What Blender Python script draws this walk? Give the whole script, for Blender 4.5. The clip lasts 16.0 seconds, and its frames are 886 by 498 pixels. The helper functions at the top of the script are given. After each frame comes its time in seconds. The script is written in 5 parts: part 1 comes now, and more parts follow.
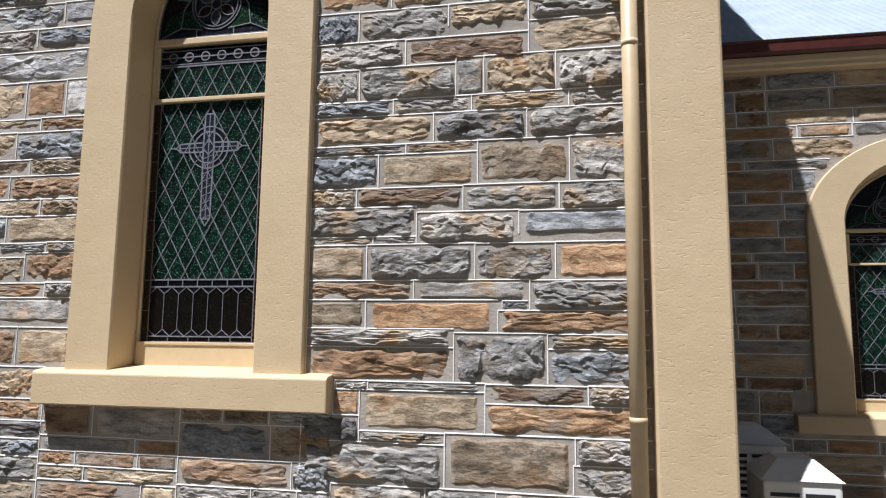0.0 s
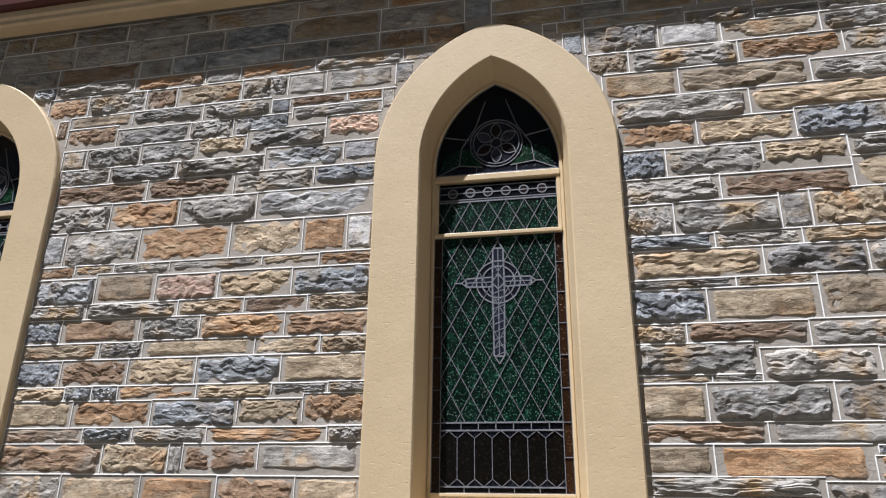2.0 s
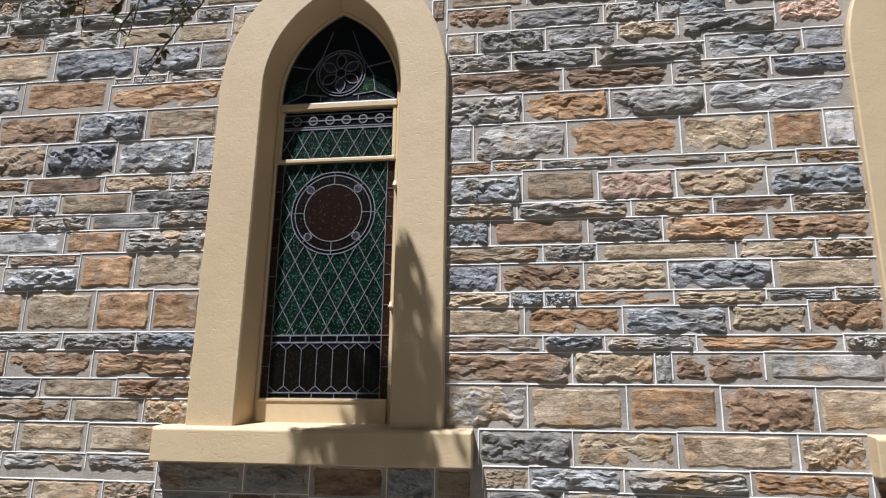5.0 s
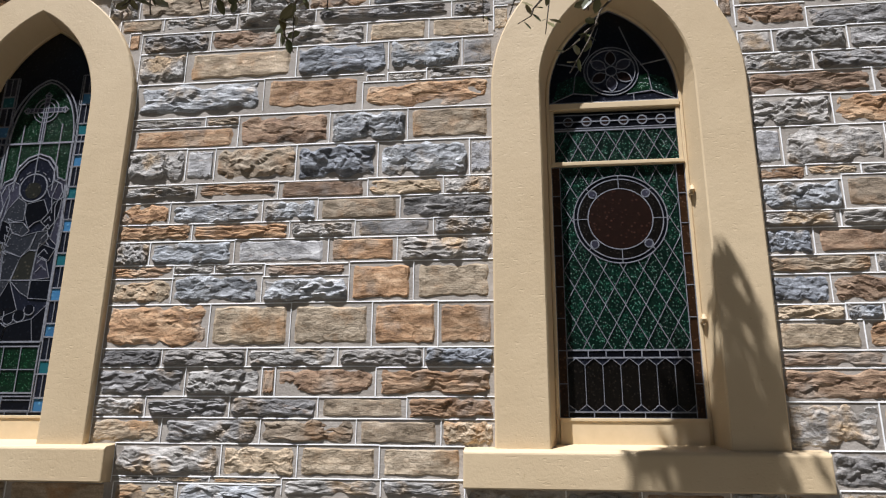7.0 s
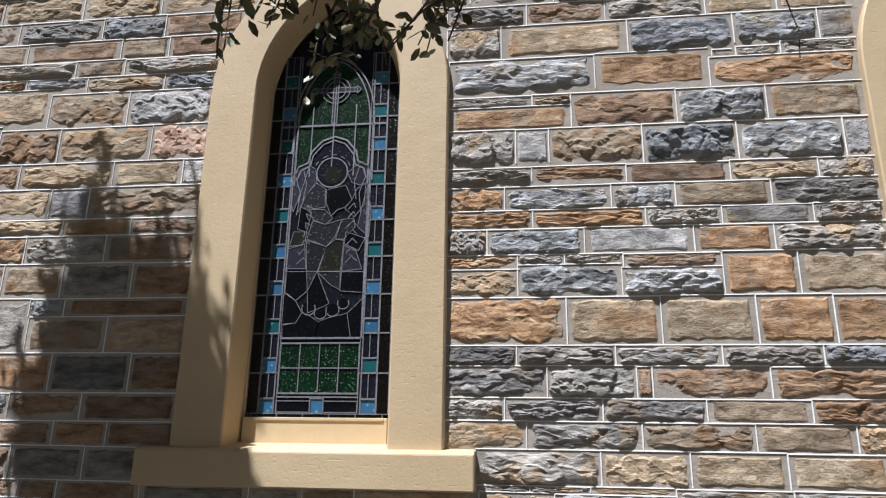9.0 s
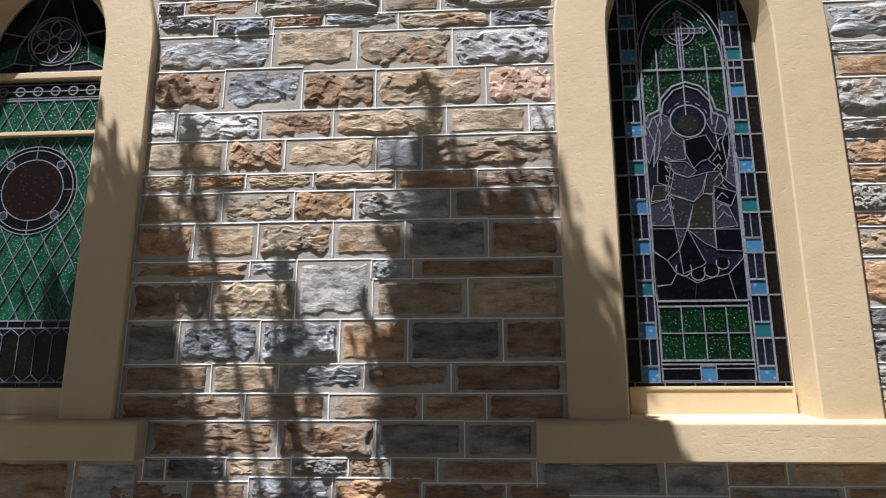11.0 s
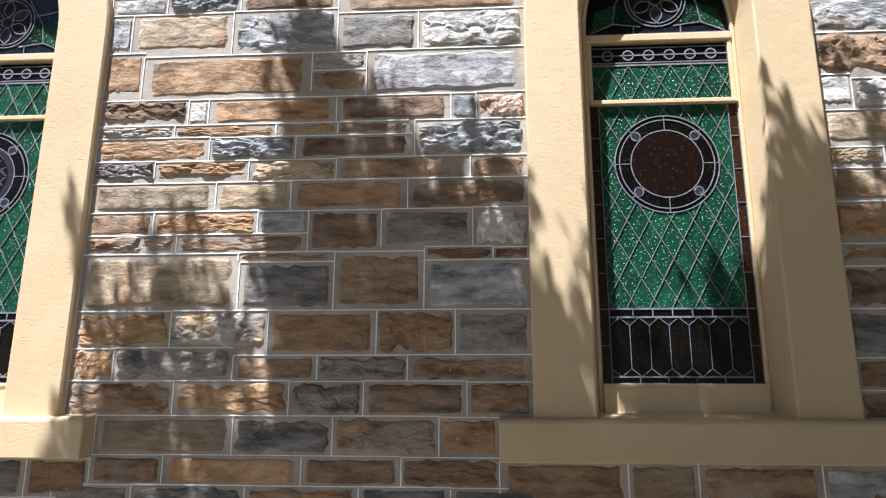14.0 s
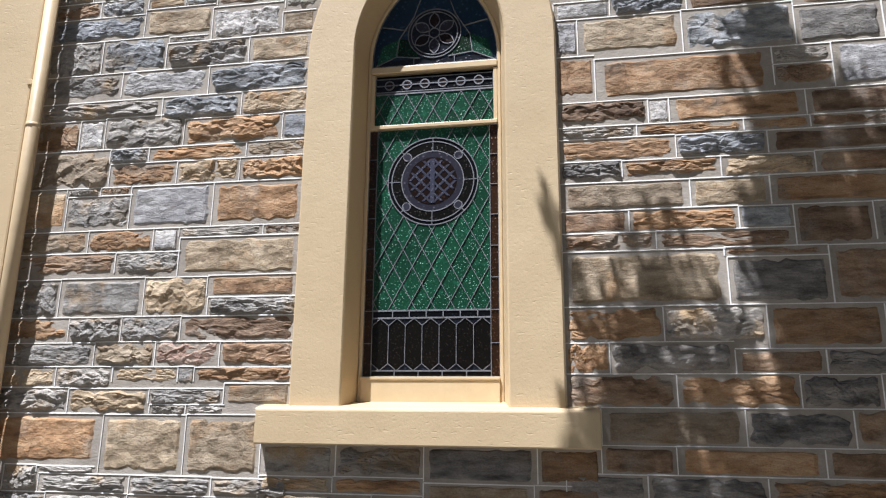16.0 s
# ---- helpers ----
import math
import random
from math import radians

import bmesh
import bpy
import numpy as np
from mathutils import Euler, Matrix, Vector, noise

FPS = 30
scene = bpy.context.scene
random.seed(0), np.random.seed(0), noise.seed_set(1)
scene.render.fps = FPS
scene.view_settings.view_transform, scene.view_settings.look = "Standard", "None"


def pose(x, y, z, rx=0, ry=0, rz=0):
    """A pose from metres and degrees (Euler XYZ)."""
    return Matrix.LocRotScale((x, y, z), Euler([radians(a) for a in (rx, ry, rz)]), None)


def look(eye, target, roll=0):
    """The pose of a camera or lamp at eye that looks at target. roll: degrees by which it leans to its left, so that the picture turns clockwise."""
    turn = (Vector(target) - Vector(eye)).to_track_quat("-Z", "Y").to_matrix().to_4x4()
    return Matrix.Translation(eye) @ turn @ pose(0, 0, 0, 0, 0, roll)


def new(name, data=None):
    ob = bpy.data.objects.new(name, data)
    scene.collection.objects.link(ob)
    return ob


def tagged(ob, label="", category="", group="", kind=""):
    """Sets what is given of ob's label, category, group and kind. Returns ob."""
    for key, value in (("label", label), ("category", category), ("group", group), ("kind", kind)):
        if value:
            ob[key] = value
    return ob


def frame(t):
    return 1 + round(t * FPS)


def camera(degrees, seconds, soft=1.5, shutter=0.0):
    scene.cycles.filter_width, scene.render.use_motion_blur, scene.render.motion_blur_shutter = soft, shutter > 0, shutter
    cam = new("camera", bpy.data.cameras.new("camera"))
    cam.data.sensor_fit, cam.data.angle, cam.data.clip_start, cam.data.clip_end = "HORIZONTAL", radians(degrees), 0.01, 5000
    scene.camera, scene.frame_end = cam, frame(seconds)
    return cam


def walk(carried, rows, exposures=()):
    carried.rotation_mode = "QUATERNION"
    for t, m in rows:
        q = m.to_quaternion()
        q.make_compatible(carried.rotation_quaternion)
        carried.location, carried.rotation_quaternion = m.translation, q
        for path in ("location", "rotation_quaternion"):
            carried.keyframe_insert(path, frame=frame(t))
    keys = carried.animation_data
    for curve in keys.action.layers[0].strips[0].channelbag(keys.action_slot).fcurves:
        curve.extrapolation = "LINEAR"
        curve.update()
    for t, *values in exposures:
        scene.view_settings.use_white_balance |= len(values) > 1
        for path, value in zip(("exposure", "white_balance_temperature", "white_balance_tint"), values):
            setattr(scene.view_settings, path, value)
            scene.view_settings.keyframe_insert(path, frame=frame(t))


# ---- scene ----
cam = camera(65.4, 16.0, soft=1.2)
PATH = [
    (0, (-0.063, 0.011, 1.554), (-0.467, 1.954, 1.802), 0.6),
    (0.5, (-0.516, 0.027, 1.497), (-0.944, 1.95, 1.842), 0.8),
    (1, (-0.954, 0.019, 1.545), (-1.384, 1.891, 2.105), 0.8),
    (1.5, (-1.295, -0.101, 1.535), (-1.707, 1.735, 2.213), 0.8),
    (2, (-1.67, -0.129, 1.481), (-2.05, 1.714, 2.16), 0.7),
    (2.5, (-2.072, -0.264, 1.389), (-2.385, 1.618, 1.99), 0.8),
    (3, (-2.569, -0.363, 1.395), (-2.868, 1.547, 1.905), 0.8),
    (3.5, (-3.014, -0.275, 1.4), (-3.312, 1.632, 1.922), 1.1),
    (4, (-3.461, -0.293, 1.345), (-3.766, 1.612, 1.872), 1.2),
    (4.2, (-3.662, -0.276, 1.324), (-3.959, 1.632, 1.846), 1.2),
    (6.3, (-5.351, -0.191, 1.45), (-5.621, 1.728, 1.943), 0.4),
    (6.5, (-5.55, -0.203, 1.431), (-5.806, 1.712, 1.947), 0.4),
    (7, (-6.025, -0.181, 1.395), (-6.25, 1.733, 1.928), 0.5),
    (7.5, (-6.507, -0.129, 1.41), (-6.75, 1.78, 1.954), 0.6),
    (8, (-6.986, -0.188, 1.394), (-7.227, 1.719, 1.946), 0.7),
    (8.5, (-7.349, -0.168, 1.368), (-7.62, 1.737, 1.913), 1.0),
    (8.7, (-7.528, -0.114, 1.37), (-7.795, 1.79, 1.923), 1.0),
    (10.8, (-9.736, 0.036, 1.36), (-9.862, 1.968, 1.859), -0.1),
    (11, (-9.925, 0.063, 1.367), (-10.054, 2.002, 1.84), -0.0),
    (11.5, (-10.422, 0.117, 1.417), (-10.564, 2.06, 1.869), 0.1),
    (12, (-10.926, 0.037, 1.395), (-11.081, 1.979, 1.848), 0.1),
    (12.5, (-11.507, 0.087, 1.331), (-11.642, 2.025, 1.806), 0.2),
    (13, (-12.05, 0.117, 1.342), (-12.196, 2.054, 1.817), 0.2),
    (13.5, (-12.518, 0.171, 1.334), (-12.662, 2.108, 1.814), 0.2),
    (14, (-13.168, 0.218, 1.384), (-13.301, 2.161, 1.841), 0.2),
    (14.5, (-13.671, 0.141, 1.379), (-13.914, 2.077, 1.822), 0.2),
    (15, (-14.218, 0.148, 1.346), (-14.517, 2.075, 1.789), 0.4),
    (15.5, (-14.688, 0.029, 1.335), (-15.008, 1.952, 1.784), 0.5),
    (16, (-15.07, -0.054, 1.34), (-15.405, 1.864, 1.796), 0.5),
]
walk(cam, [(t, look(eye, target, roll)) for t, eye, target, roll in PATH], exposures=((0, 0.80), (0.5, 0.73), (1.2, 0.80), (4, 0.77), (8.5, 0.79), (10.8, 0.95), (11.2, 1.08), (11.6, 1.22), (12, 1.30), (13, 1.46), (14, 1.55), (14.5, 1.42), (15, 1.20), (16, 0.95)))

# ---- light ----
SUN_X, SUN_Z = 0.78, -2.85
SUN_WAY = Vector((SUN_X, 1.0, SUN_Z)).normalized()
world = bpy.data.worlds.new("sky")
scene.world = world
world.use_nodes = True
wn = world.node_tree.nodes
sky = wn.new("ShaderNodeTexSky")
sky.sky_type, sky.sun_disc = "NISHITA", False
sky.sun_elevation, sky.sun_rotation = radians(66), radians(218)
world.node_tree.links.new(sky.outputs["Color"], wn["Background"].inputs["Color"])
wn["Background"].inputs["Strength"].default_value = 0.016
sun = new("sun", bpy.data.lights.new("sun", "SUN"))
sun.data.energy, sun.data.angle, sun.data.color = 4.7, radians(0.53), (0.98, 0.985, 1.045)
sun.matrix_world = look((-6, -6, 20), Vector((-6, -6, 20)) + SUN_WAY)


# ---- materials ----
def shader(name, rough=0.8, metal=0.0):
    m = bpy.data.materials.new(name)
    m.use_nodes = True
    t = m.node_tree
    b = t.nodes["Principled BSDF"]
    b.inputs["Roughness"].default_value, b.inputs["Metallic"].default_value = rough, metal
    return m, t, b


def node(t, kind, values=(), **props):
    n = t.nodes.new(kind)
    for key, value in values:
        n.inputs[key].default_value = value
    return n


def place(t, sx=1.0, sy=1.0, sz=1.0):
    """World position, stretched."""
    g = t.nodes.new("ShaderNodeNewGeometry")
    m = t.nodes.new("ShaderNodeMapping")
    m.inputs["Scale"].default_value = (sx, sy, sz)
    t.links.new(g.outputs["Position"], m.inputs["Vector"])
    return m.outputs["Vector"]


def noise_of(t, vector, scale, detail=4.0, rough=0.6):
    n = node(t, "ShaderNodeTexNoise", (("Scale", scale), ("Detail", detail), ("Roughness", rough)))
    t.links.new(vector, n.inputs["Vector"])
    return n.outputs["Fac"]


def ramp(t, fac, stops):
    r = t.nodes.new("ShaderNodeValToRGB")
    e = r.color_ramp.elements
    while len(e) < len(stops):
        e.new(0.5)
    for s, (p, c) in zip(e, stops):
        s.position, s.color = p, (*c, 1)
    t.links.new(fac, r.inputs["Fac"])
    return r.outputs["Color"]


def mix(t, kind, fac, a, b):
    m = t.nodes.new("ShaderNodeMix")
    m.data_type, m.blend_type = "RGBA", kind
    for sock, value in ((m.inputs["Factor"], fac), (m.inputs["A"], a), (m.inputs["B"], b)):
        if isinstance(value, (int, float)):
            sock.default_value = value
        elif isinstance(value, tuple):
            sock.default_value = (*value, 1)
        else:
            t.links.new(value, sock)
    return m.outputs["Result"]


def calc(t, kind, a, b):
    m = t.nodes.new("ShaderNodeMath")
    m.operation = kind
    for i, v in enumerate((a, b)):
        if isinstance(v, (int, float)):
            m.inputs[i].default_value = v
        else:
            t.links.new(v, m.inputs[i])
    return m.outputs[0]


def bumpy(t, b, height, strength, distance):
    n = node(t, "ShaderNodeBump", (("Strength", strength), ("Distance", distance)))
    t.links.new(height, n.inputs["Height"])
    t.links.new(n.outputs["Normal"], b.inputs["Normal"])


def shifted(t, vector, amount):
    """The vector moved by the object's random number, so that every piece has its own grain."""
    o = t.nodes.new("ShaderNodeObjectInfo")
    c = t.nodes.new("ShaderNodeCombineXYZ")
    s = calc(t, "MULTIPLY", o.outputs["Random"], amount)
    for i in range(3):
        t.links.new(s, c.inputs[i])
    v = t.nodes.new("ShaderNodeVectorMath")
    v.operation = "ADD"
    t.links.new(vector, v.inputs[0])
    t.links.new(c.outputs[0], v.inputs[1])
    return v.outputs[0], o.outputs["Random"]


def facets(t, vector, scale):
    """Chipped faces: every cell is a small plane with a slant of its own."""
    w = node(t, "ShaderNodeTexVoronoi", (("Scale", scale), ("Randomness", 1.0)))
    t.links.new(vector, w.inputs["Vector"])
    away, tilt, dot = (t.nodes.new("ShaderNodeVectorMath") for _ in range(3))
    away.operation, tilt.operation, dot.operation = "SUBTRACT", "SUBTRACT", "DOT_PRODUCT"
    t.links.new(vector, away.inputs[0])
    t.links.new(w.outputs["Position"], away.inputs[1])
    t.links.new(w.outputs["Color"], tilt.inputs[0])
    tilt.inputs[1].default_value = (0.5, 0.5, 0.5)
    t.links.new(away.outputs[0], dot.inputs[0])
    t.links.new(tilt.outputs[0], dot.inputs[1])
    return dot.outputs["Value"]


def stone_material(name, dark, base, light, stain, stain_share, relief, layered=1.7):
    m, t, b = shader(name, 0.88)
    strata, rnd = shifted(t, place(t, 1.0, 1.0, 3.2), 37.0)
    even, _ = shifted(t, place(t), 19.0)
    body = ramp(t, noise_of(t, strata, 5.5, 8, 0.68), ((0.34, dark), (0.48, base), (0.66, light)))
    patch = ramp(t, noise_of(t, even, 4.2, 5, 0.6), ((stain_share, (0, 0, 0)), (stain_share + 0.14, (1, 1, 1))))
    body = mix(t, "MIX", patch, body, mix(t, "MULTIPLY", 0.5, stain, body))
    rust = ramp(t, noise_of(t, strata, 9.0, 6, 0.7), ((0.60, (0, 0, 0)), (0.70, (1, 1, 1))))
    body = mix(t, "MIX", calc(t, "MULTIPLY", rust, 0.55), body, mix(t, "MULTIPLY", 1.0, body, (1.05, 0.72, 0.48)))
    pale = ramp(t, noise_of(t, even, 15.0, 6, 0.7), ((0.60, (0, 0, 0)), (0.74, (1, 1, 1))))
    body = mix(t, "MIX", calc(t, "MULTIPLY", pale, 0.5), body, light)
    grain = noise_of(t, even, 140, 3, 0.7)
    body = mix(t, "OVERLAY", 0.45, body, ramp(t, grain, ((0.3, (0.3, 0.3, 0.3)), (0.7, (0.68, 0.68, 0.68)))))
    tone = ramp(t, rnd, ((0.0, (0.68, 0.71, 0.77)), (0.5, (0.95, 0.98, 1.01)), (1.0, (1.20, 1.21, 1.22))))
    t.links.new(mix(t, "MULTIPLY", 1.0, body, tone), b.inputs["Base Color"])
    rough_v, _ = shifted(t, place(t, 0.8, 1.0, layered), 23.0)
    height = calc(t, "MULTIPLY", noise_of(t, rough_v, 11, 12, 0.62), 0.55)
    for scale, weight in ((11.0, 5.5), (27.0, 7.5), (70.0, 6.0)):
        height = calc(t, "ADD", height, calc(t, "MULTIPLY", facets(t, rough_v, scale), weight))
    height = calc(t, "ADD", height, calc(t, "MULTIPLY", grain, 0.10))
    bumpy(t, b, height, 1.0, relief)
    return m


STONE, FLAT_STONE = {}, {}
for code, dark, base, light, stain, share in (
        ("g", (0.150, 0.138, 0.126), (0.325, 0.300, 0.270), (0.51, 0.475, 0.435), (0.56, 0.40, 0.24), 0.52),
        ("b", (0.118, 0.122, 0.128), (0.29, 0.296, 0.302), (0.53, 0.535, 0.54), (0.46, 0.38, 0.29), 0.55),
        ("o", (0.175, 0.098, 0.052), (0.385, 0.222, 0.115), (0.51, 0.345, 0.21), (0.48, 0.41, 0.33), 0.54),
        ("t", (0.211, 0.156, 0.102), (0.396, 0.3, 0.198), (0.541, 0.431, 0.306), (0.56, 0.36, 0.20), 0.53),
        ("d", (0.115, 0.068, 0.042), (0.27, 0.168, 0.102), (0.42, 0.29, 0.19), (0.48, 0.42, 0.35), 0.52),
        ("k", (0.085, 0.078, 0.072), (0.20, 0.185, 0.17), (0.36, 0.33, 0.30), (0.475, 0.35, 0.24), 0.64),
        ("p", (0.396, 0.237, 0.168), (0.554, 0.362, 0.27), (0.62, 0.5, 0.384), (0.594, 0.45, 0.336), 0.6),
        ("w", (0.29, 0.281, 0.276), (0.475, 0.45, 0.432), (0.62, 0.594, 0.552), (0.594, 0.475, 0.36), 0.66)):
    STONE[code] = stone_material("stone_" + code, dark, base, light, stain, share, 0.035 if code in "gbwk" else 0.025, 2.0 if code in "gb" else 1.5)
    FLAT_STONE[code] = stone_material("dressed_stone_" + code, dark, base, light, stain, share, 0.028, 1.4)


def mineral(name, dark, light, scale, relief, rough=0.9, fine=120.0):
    m, t, b = shader(name, rough)
    v = place(t)
    n = noise_of(t, v, scale, 6, 0.65)
    f = noise_of(t, v, fine, 3, 0.6)
    c = ramp(t, n, ((0.32, dark), (0.68, light)))
    t.links.new(mix(t, "OVERLAY", 0.25, c, ramp(t, f, ((0.3, (0.35, 0.35, 0.35)), (0.7, (0.65, 0.65, 0.65))))), b.inputs["Base Color"])
    bumpy(t, b, calc(t, "ADD", n, calc(t, "MULTIPLY", f, 0.5)), 1.0, relief)
    return m


MORTAR = mineral("grey_mortar", (0.29, 0.258, 0.222), (0.46, 0.415, 0.365), 5.0, 0.006, 0.95, 110.0)
POINTING = mineral("white_pointing", (0.78, 0.78, 0.77), (0.90, 0.90, 0.89), 9.0, 0.001)
PLAIN_WALL = mineral("dim_plaster", (0.20, 0.18, 0.15), (0.26, 0.23, 0.19), 2.0, 0.004)
GROUND = mineral("dark_ground", (0.105, 0.095, 0.079), (0.165, 0.149, 0.124), 3.0, 0.02)


def plaster_material():
    """Cream painted render with trowel marks, nicks and faint grime."""
    m, t, b = shader("cream_render", 0.62)
    v = place(t)
    drag = place(t, 0.5, 0.5, 1.6)
    broad = noise_of(t, v, 1.7, 5, 0.6)
    c = ramp(t, broad, ((0.3, (0.55, 0.42, 0.255)), (0.7, (0.62, 0.485, 0.305))))
    speck = ramp(t, noise_of(t, v, 42, 2, 0.5), ((0.70, (1, 1, 1)), (0.78, (0.80, 0.76, 0.7))))
    t.links.new(mix(t, "MULTIPLY", 0.6, c, speck), b.inputs["Base Color"])
    nick = ramp(t, noise_of(t, drag, 48, 2, 0.4), ((0.64, (0, 0, 0)), (0.70, (1, 1, 1))))
    fine = calc(t, "ADD", calc(t, "MULTIPLY", noise_of(t, v, 75, 4, 0.6), 0.35), calc(t, "MULTIPLY", noise_of(t, v, 7, 4, 0.5), 0.9))
    bumpy(t, b, calc(t, "ADD", fine, calc(t, "MULTIPLY", nick, -0.14)), 0.6, 0.005)
    return m


def paint(name, dark, light, rough, relief=0.002, scale=14.0, metal=0.0):
    m, t, b = shader(name, rough, metal)
    v = place(t)
    n = noise_of(t, v, scale, 4, 0.55)
    t.links.new(ramp(t, n, ((0.3, dark), (0.7, light))), b.inputs["Base Color"])
    bumpy(t, b, n, 0.5, relief)
    return m


RENDER = plaster_material()
CREAM = paint("cream_gloss_paint", (0.60, 0.465, 0.285), (0.66, 0.52, 0.33), 0.4)
PIPE_PAINT = paint("cream_pipe_paint", (0.56, 0.43, 0.265), (0.62, 0.48, 0.30), 0.45)
MAROON = paint("maroon_paint", (0.065, 0.013, 0.010), (0.10, 0.020, 0.015), 0.45)
ZINC = paint("pale_zinc_roof", (0.27, 0.33, 0.40), (0.35, 0.41, 0.48), 0.5, 0.001, 3.0)
WHITE = paint("white_enamel", (0.74, 0.74, 0.73), (0.82, 0.82, 0.81), 0.4)
SLOT = paint("black_plastic", (0.015, 0.015, 0.016), (0.03, 0.03, 0.03), 0.6)
LEAD = paint("weathered_lead", (0.13, 0.14, 0.16), (0.24, 0.25, 0.285), 0.6, 0.002, 60.0, 0.1)
BARK = mineral("grey_bark", (0.06, 0.045, 0.03), (0.15, 0.12, 0.09), 14.0, 0.02)


def glass_material(name, dark, light, ripple, dots, clear=0.35):
    """Rolled coloured glass: hammered surface, uneven tint, sparkle painted as pale dots."""
    m, t, b = shader(name, 0.3)
    v, rnd = shifted(t, place(t), 11.0)
    n = noise_of(t, v, 30, 4, 0.6)
    w = node(t, "ShaderNodeTexVoronoi", (("Scale", dots), ("Randomness", 1.0)))
    t.links.new(v, w.inputs["Vector"])
    seed = ramp(t, w.outputs["Distance"], ((0.08, (1, 1, 1)), (0.34, (0, 0, 0))))
    # the hammered dots are lightened in colour too, as painted glints
    c = ramp(t, calc(t, "ADD", calc(t, "MULTIPLY", n, 0.55), calc(t, "MULTIPLY", seed, 0.5)), ((0.30, dark), (0.80, light)))
    tone = ramp(t, rnd, ((0.0, (0.72, 0.72, 0.72)), (1.0, (1.15, 1.15, 1.15))))
    t.links.new(mix(t, "MULTIPLY", 1.0, c, tone), b.inputs["Base Color"])
    b.inputs["IOR"].default_value = 1.45
    b.inputs["Specular IOR Level"].default_value = 0.25
    b.inputs["Transmission Weight"].default_value = clear
    bumpy(t, b, calc(t, "ADD", calc(t, "MULTIPLY", seed, 0.55), calc(t, "MULTIPLY", n, 0.25)), 0.8, ripple)
    return m


GLASS = {name: glass_material(name + "_glass", *spec) for name, spec in {
    "green": ((0.0012, 0.013, 0.008), (0.028, 0.28, 0.155), 0.006, 88.0, 0.3),
    # lighter copy of the green, with brighter light put into its colour
    "lit_green": ((0.010, 0.075, 0.04), (0.07, 0.46, 0.27), 0.005, 80.0, 0.3),
    "emerald": ((0.002, 0.022, 0.008), (0.022, 0.22, 0.075), 0.005, 85.0, 0.3),
    "amber": ((0.004, 0.003, 0.002), (0.022, 0.014, 0.008), 0.003, 70.0, 0.3),
    "brown": ((0.035, 0.015, 0.006), (0.12, 0.05, 0.018), 0.004, 60.0, 0.25),
    "ruby": ((0.014, 0.006, 0.004), (0.05, 0.019, 0.012), 0.003, 40.0, 0.2),
    "navy": ((0.0015, 0.002, 0.005), (0.005, 0.007, 0.015), 0.003, 40.0, 0.3),
    "slate": ((0.01, 0.012, 0.022), (0.035, 0.04, 0.07), 0.003, 50.0, 0.3),
    # blue sky reflected in a dark head light, put into the glass colour
    "sky_reflection": ((0.014, 0.04, 0.085), (0.05, 0.12, 0.22), 0.003, 40.0, 0.3),
    "blue": ((0.05, 0.17, 0.33), (0.18, 0.42, 0.58), 0.003, 30.0, 0.15),
    "teal": ((0.015, 0.11, 0.13), (0.07, 0.28, 0.29), 0.003, 30.0, 0.15),
    "violet": ((0.04, 0.04, 0.06), (0.12, 0.12, 0.16), 0.003, 40.0, 0.2),
    "pearl": ((0.024, 0.027, 0.034), (0.10, 0.105, 0.12), 0.004, 60.0, 0.2),
    "smoke": ((0.02, 0.02, 0.016), (0.06, 0.055, 0.04), 0.003, 40.0, 0.2),
    "lilac": ((0.06, 0.065, 0.10), (0.20, 0.21, 0.28), 0.002, 80.0, 0.15),
    "silver": ((0.016, 0.02, 0.036), (0.065, 0.075, 0.115), 0.002, 80.0, 0.15)}.items()}


def leaf_material():
    m, t, b = shader("leathery_leaf", 0.42)
    g = t.nodes.new("ShaderNodeNewGeometry")
    t.links.new(ramp(t, g.outputs["Random Per Island"], ((0.0, (0.045, 0.05, 0.018)), (0.6, (0.09, 0.098, 0.034)), (1.0, (0.165, 0.14, 0.06)))), b.inputs["Base Color"])
    return m


LEAF = leaf_material()


# ---- building helpers ----
def mesh_of(name, bm, material, smooth=False):
    me = bpy.data.meshes.new(name)
    bm.to_mesh(me)
    bm.free()
    me.materials.append(material)
    if smooth:
        me.shade_smooth()
    return me


def part(name, bm, material, parent=None, label="", smooth=False):
    ob = new(name, mesh_of(name, bm, material, smooth))
    ob.parent = parent
    return tagged(ob, label)


def thing(name, x, y, z, label="", category="", group="", kind=""):
    ob = new(name)
    ob.location = (x, y, z)
    bpy.context.view_layer.update()
    return tagged(ob, label, category, group, kind)


def block(bm, x0, x1, y0, y1, z0, z1, bevel=0.0):
    made = bmesh.ops.create_cube(bm, size=1, matrix=Matrix.Translation(((x0 + x1) / 2, (y0 + y1) / 2, (z0 + z1) / 2)) @ Matrix.Diagonal((x1 - x0, y1 - y0, z1 - z0, 1)))
    if bevel:
        edges = list({e for v in made["verts"] for e in v.link_edges})
        bmesh.ops.bevel(bm, geom=edges, offset=bevel, segments=2, affect="EDGES", profile=0.5)
    return bm


def box(x0, x1, y0, y1, z0, z1, bevel=0.0):
    return block(bmesh.new(), x0, x1, y0, y1, z0, z1, bevel)


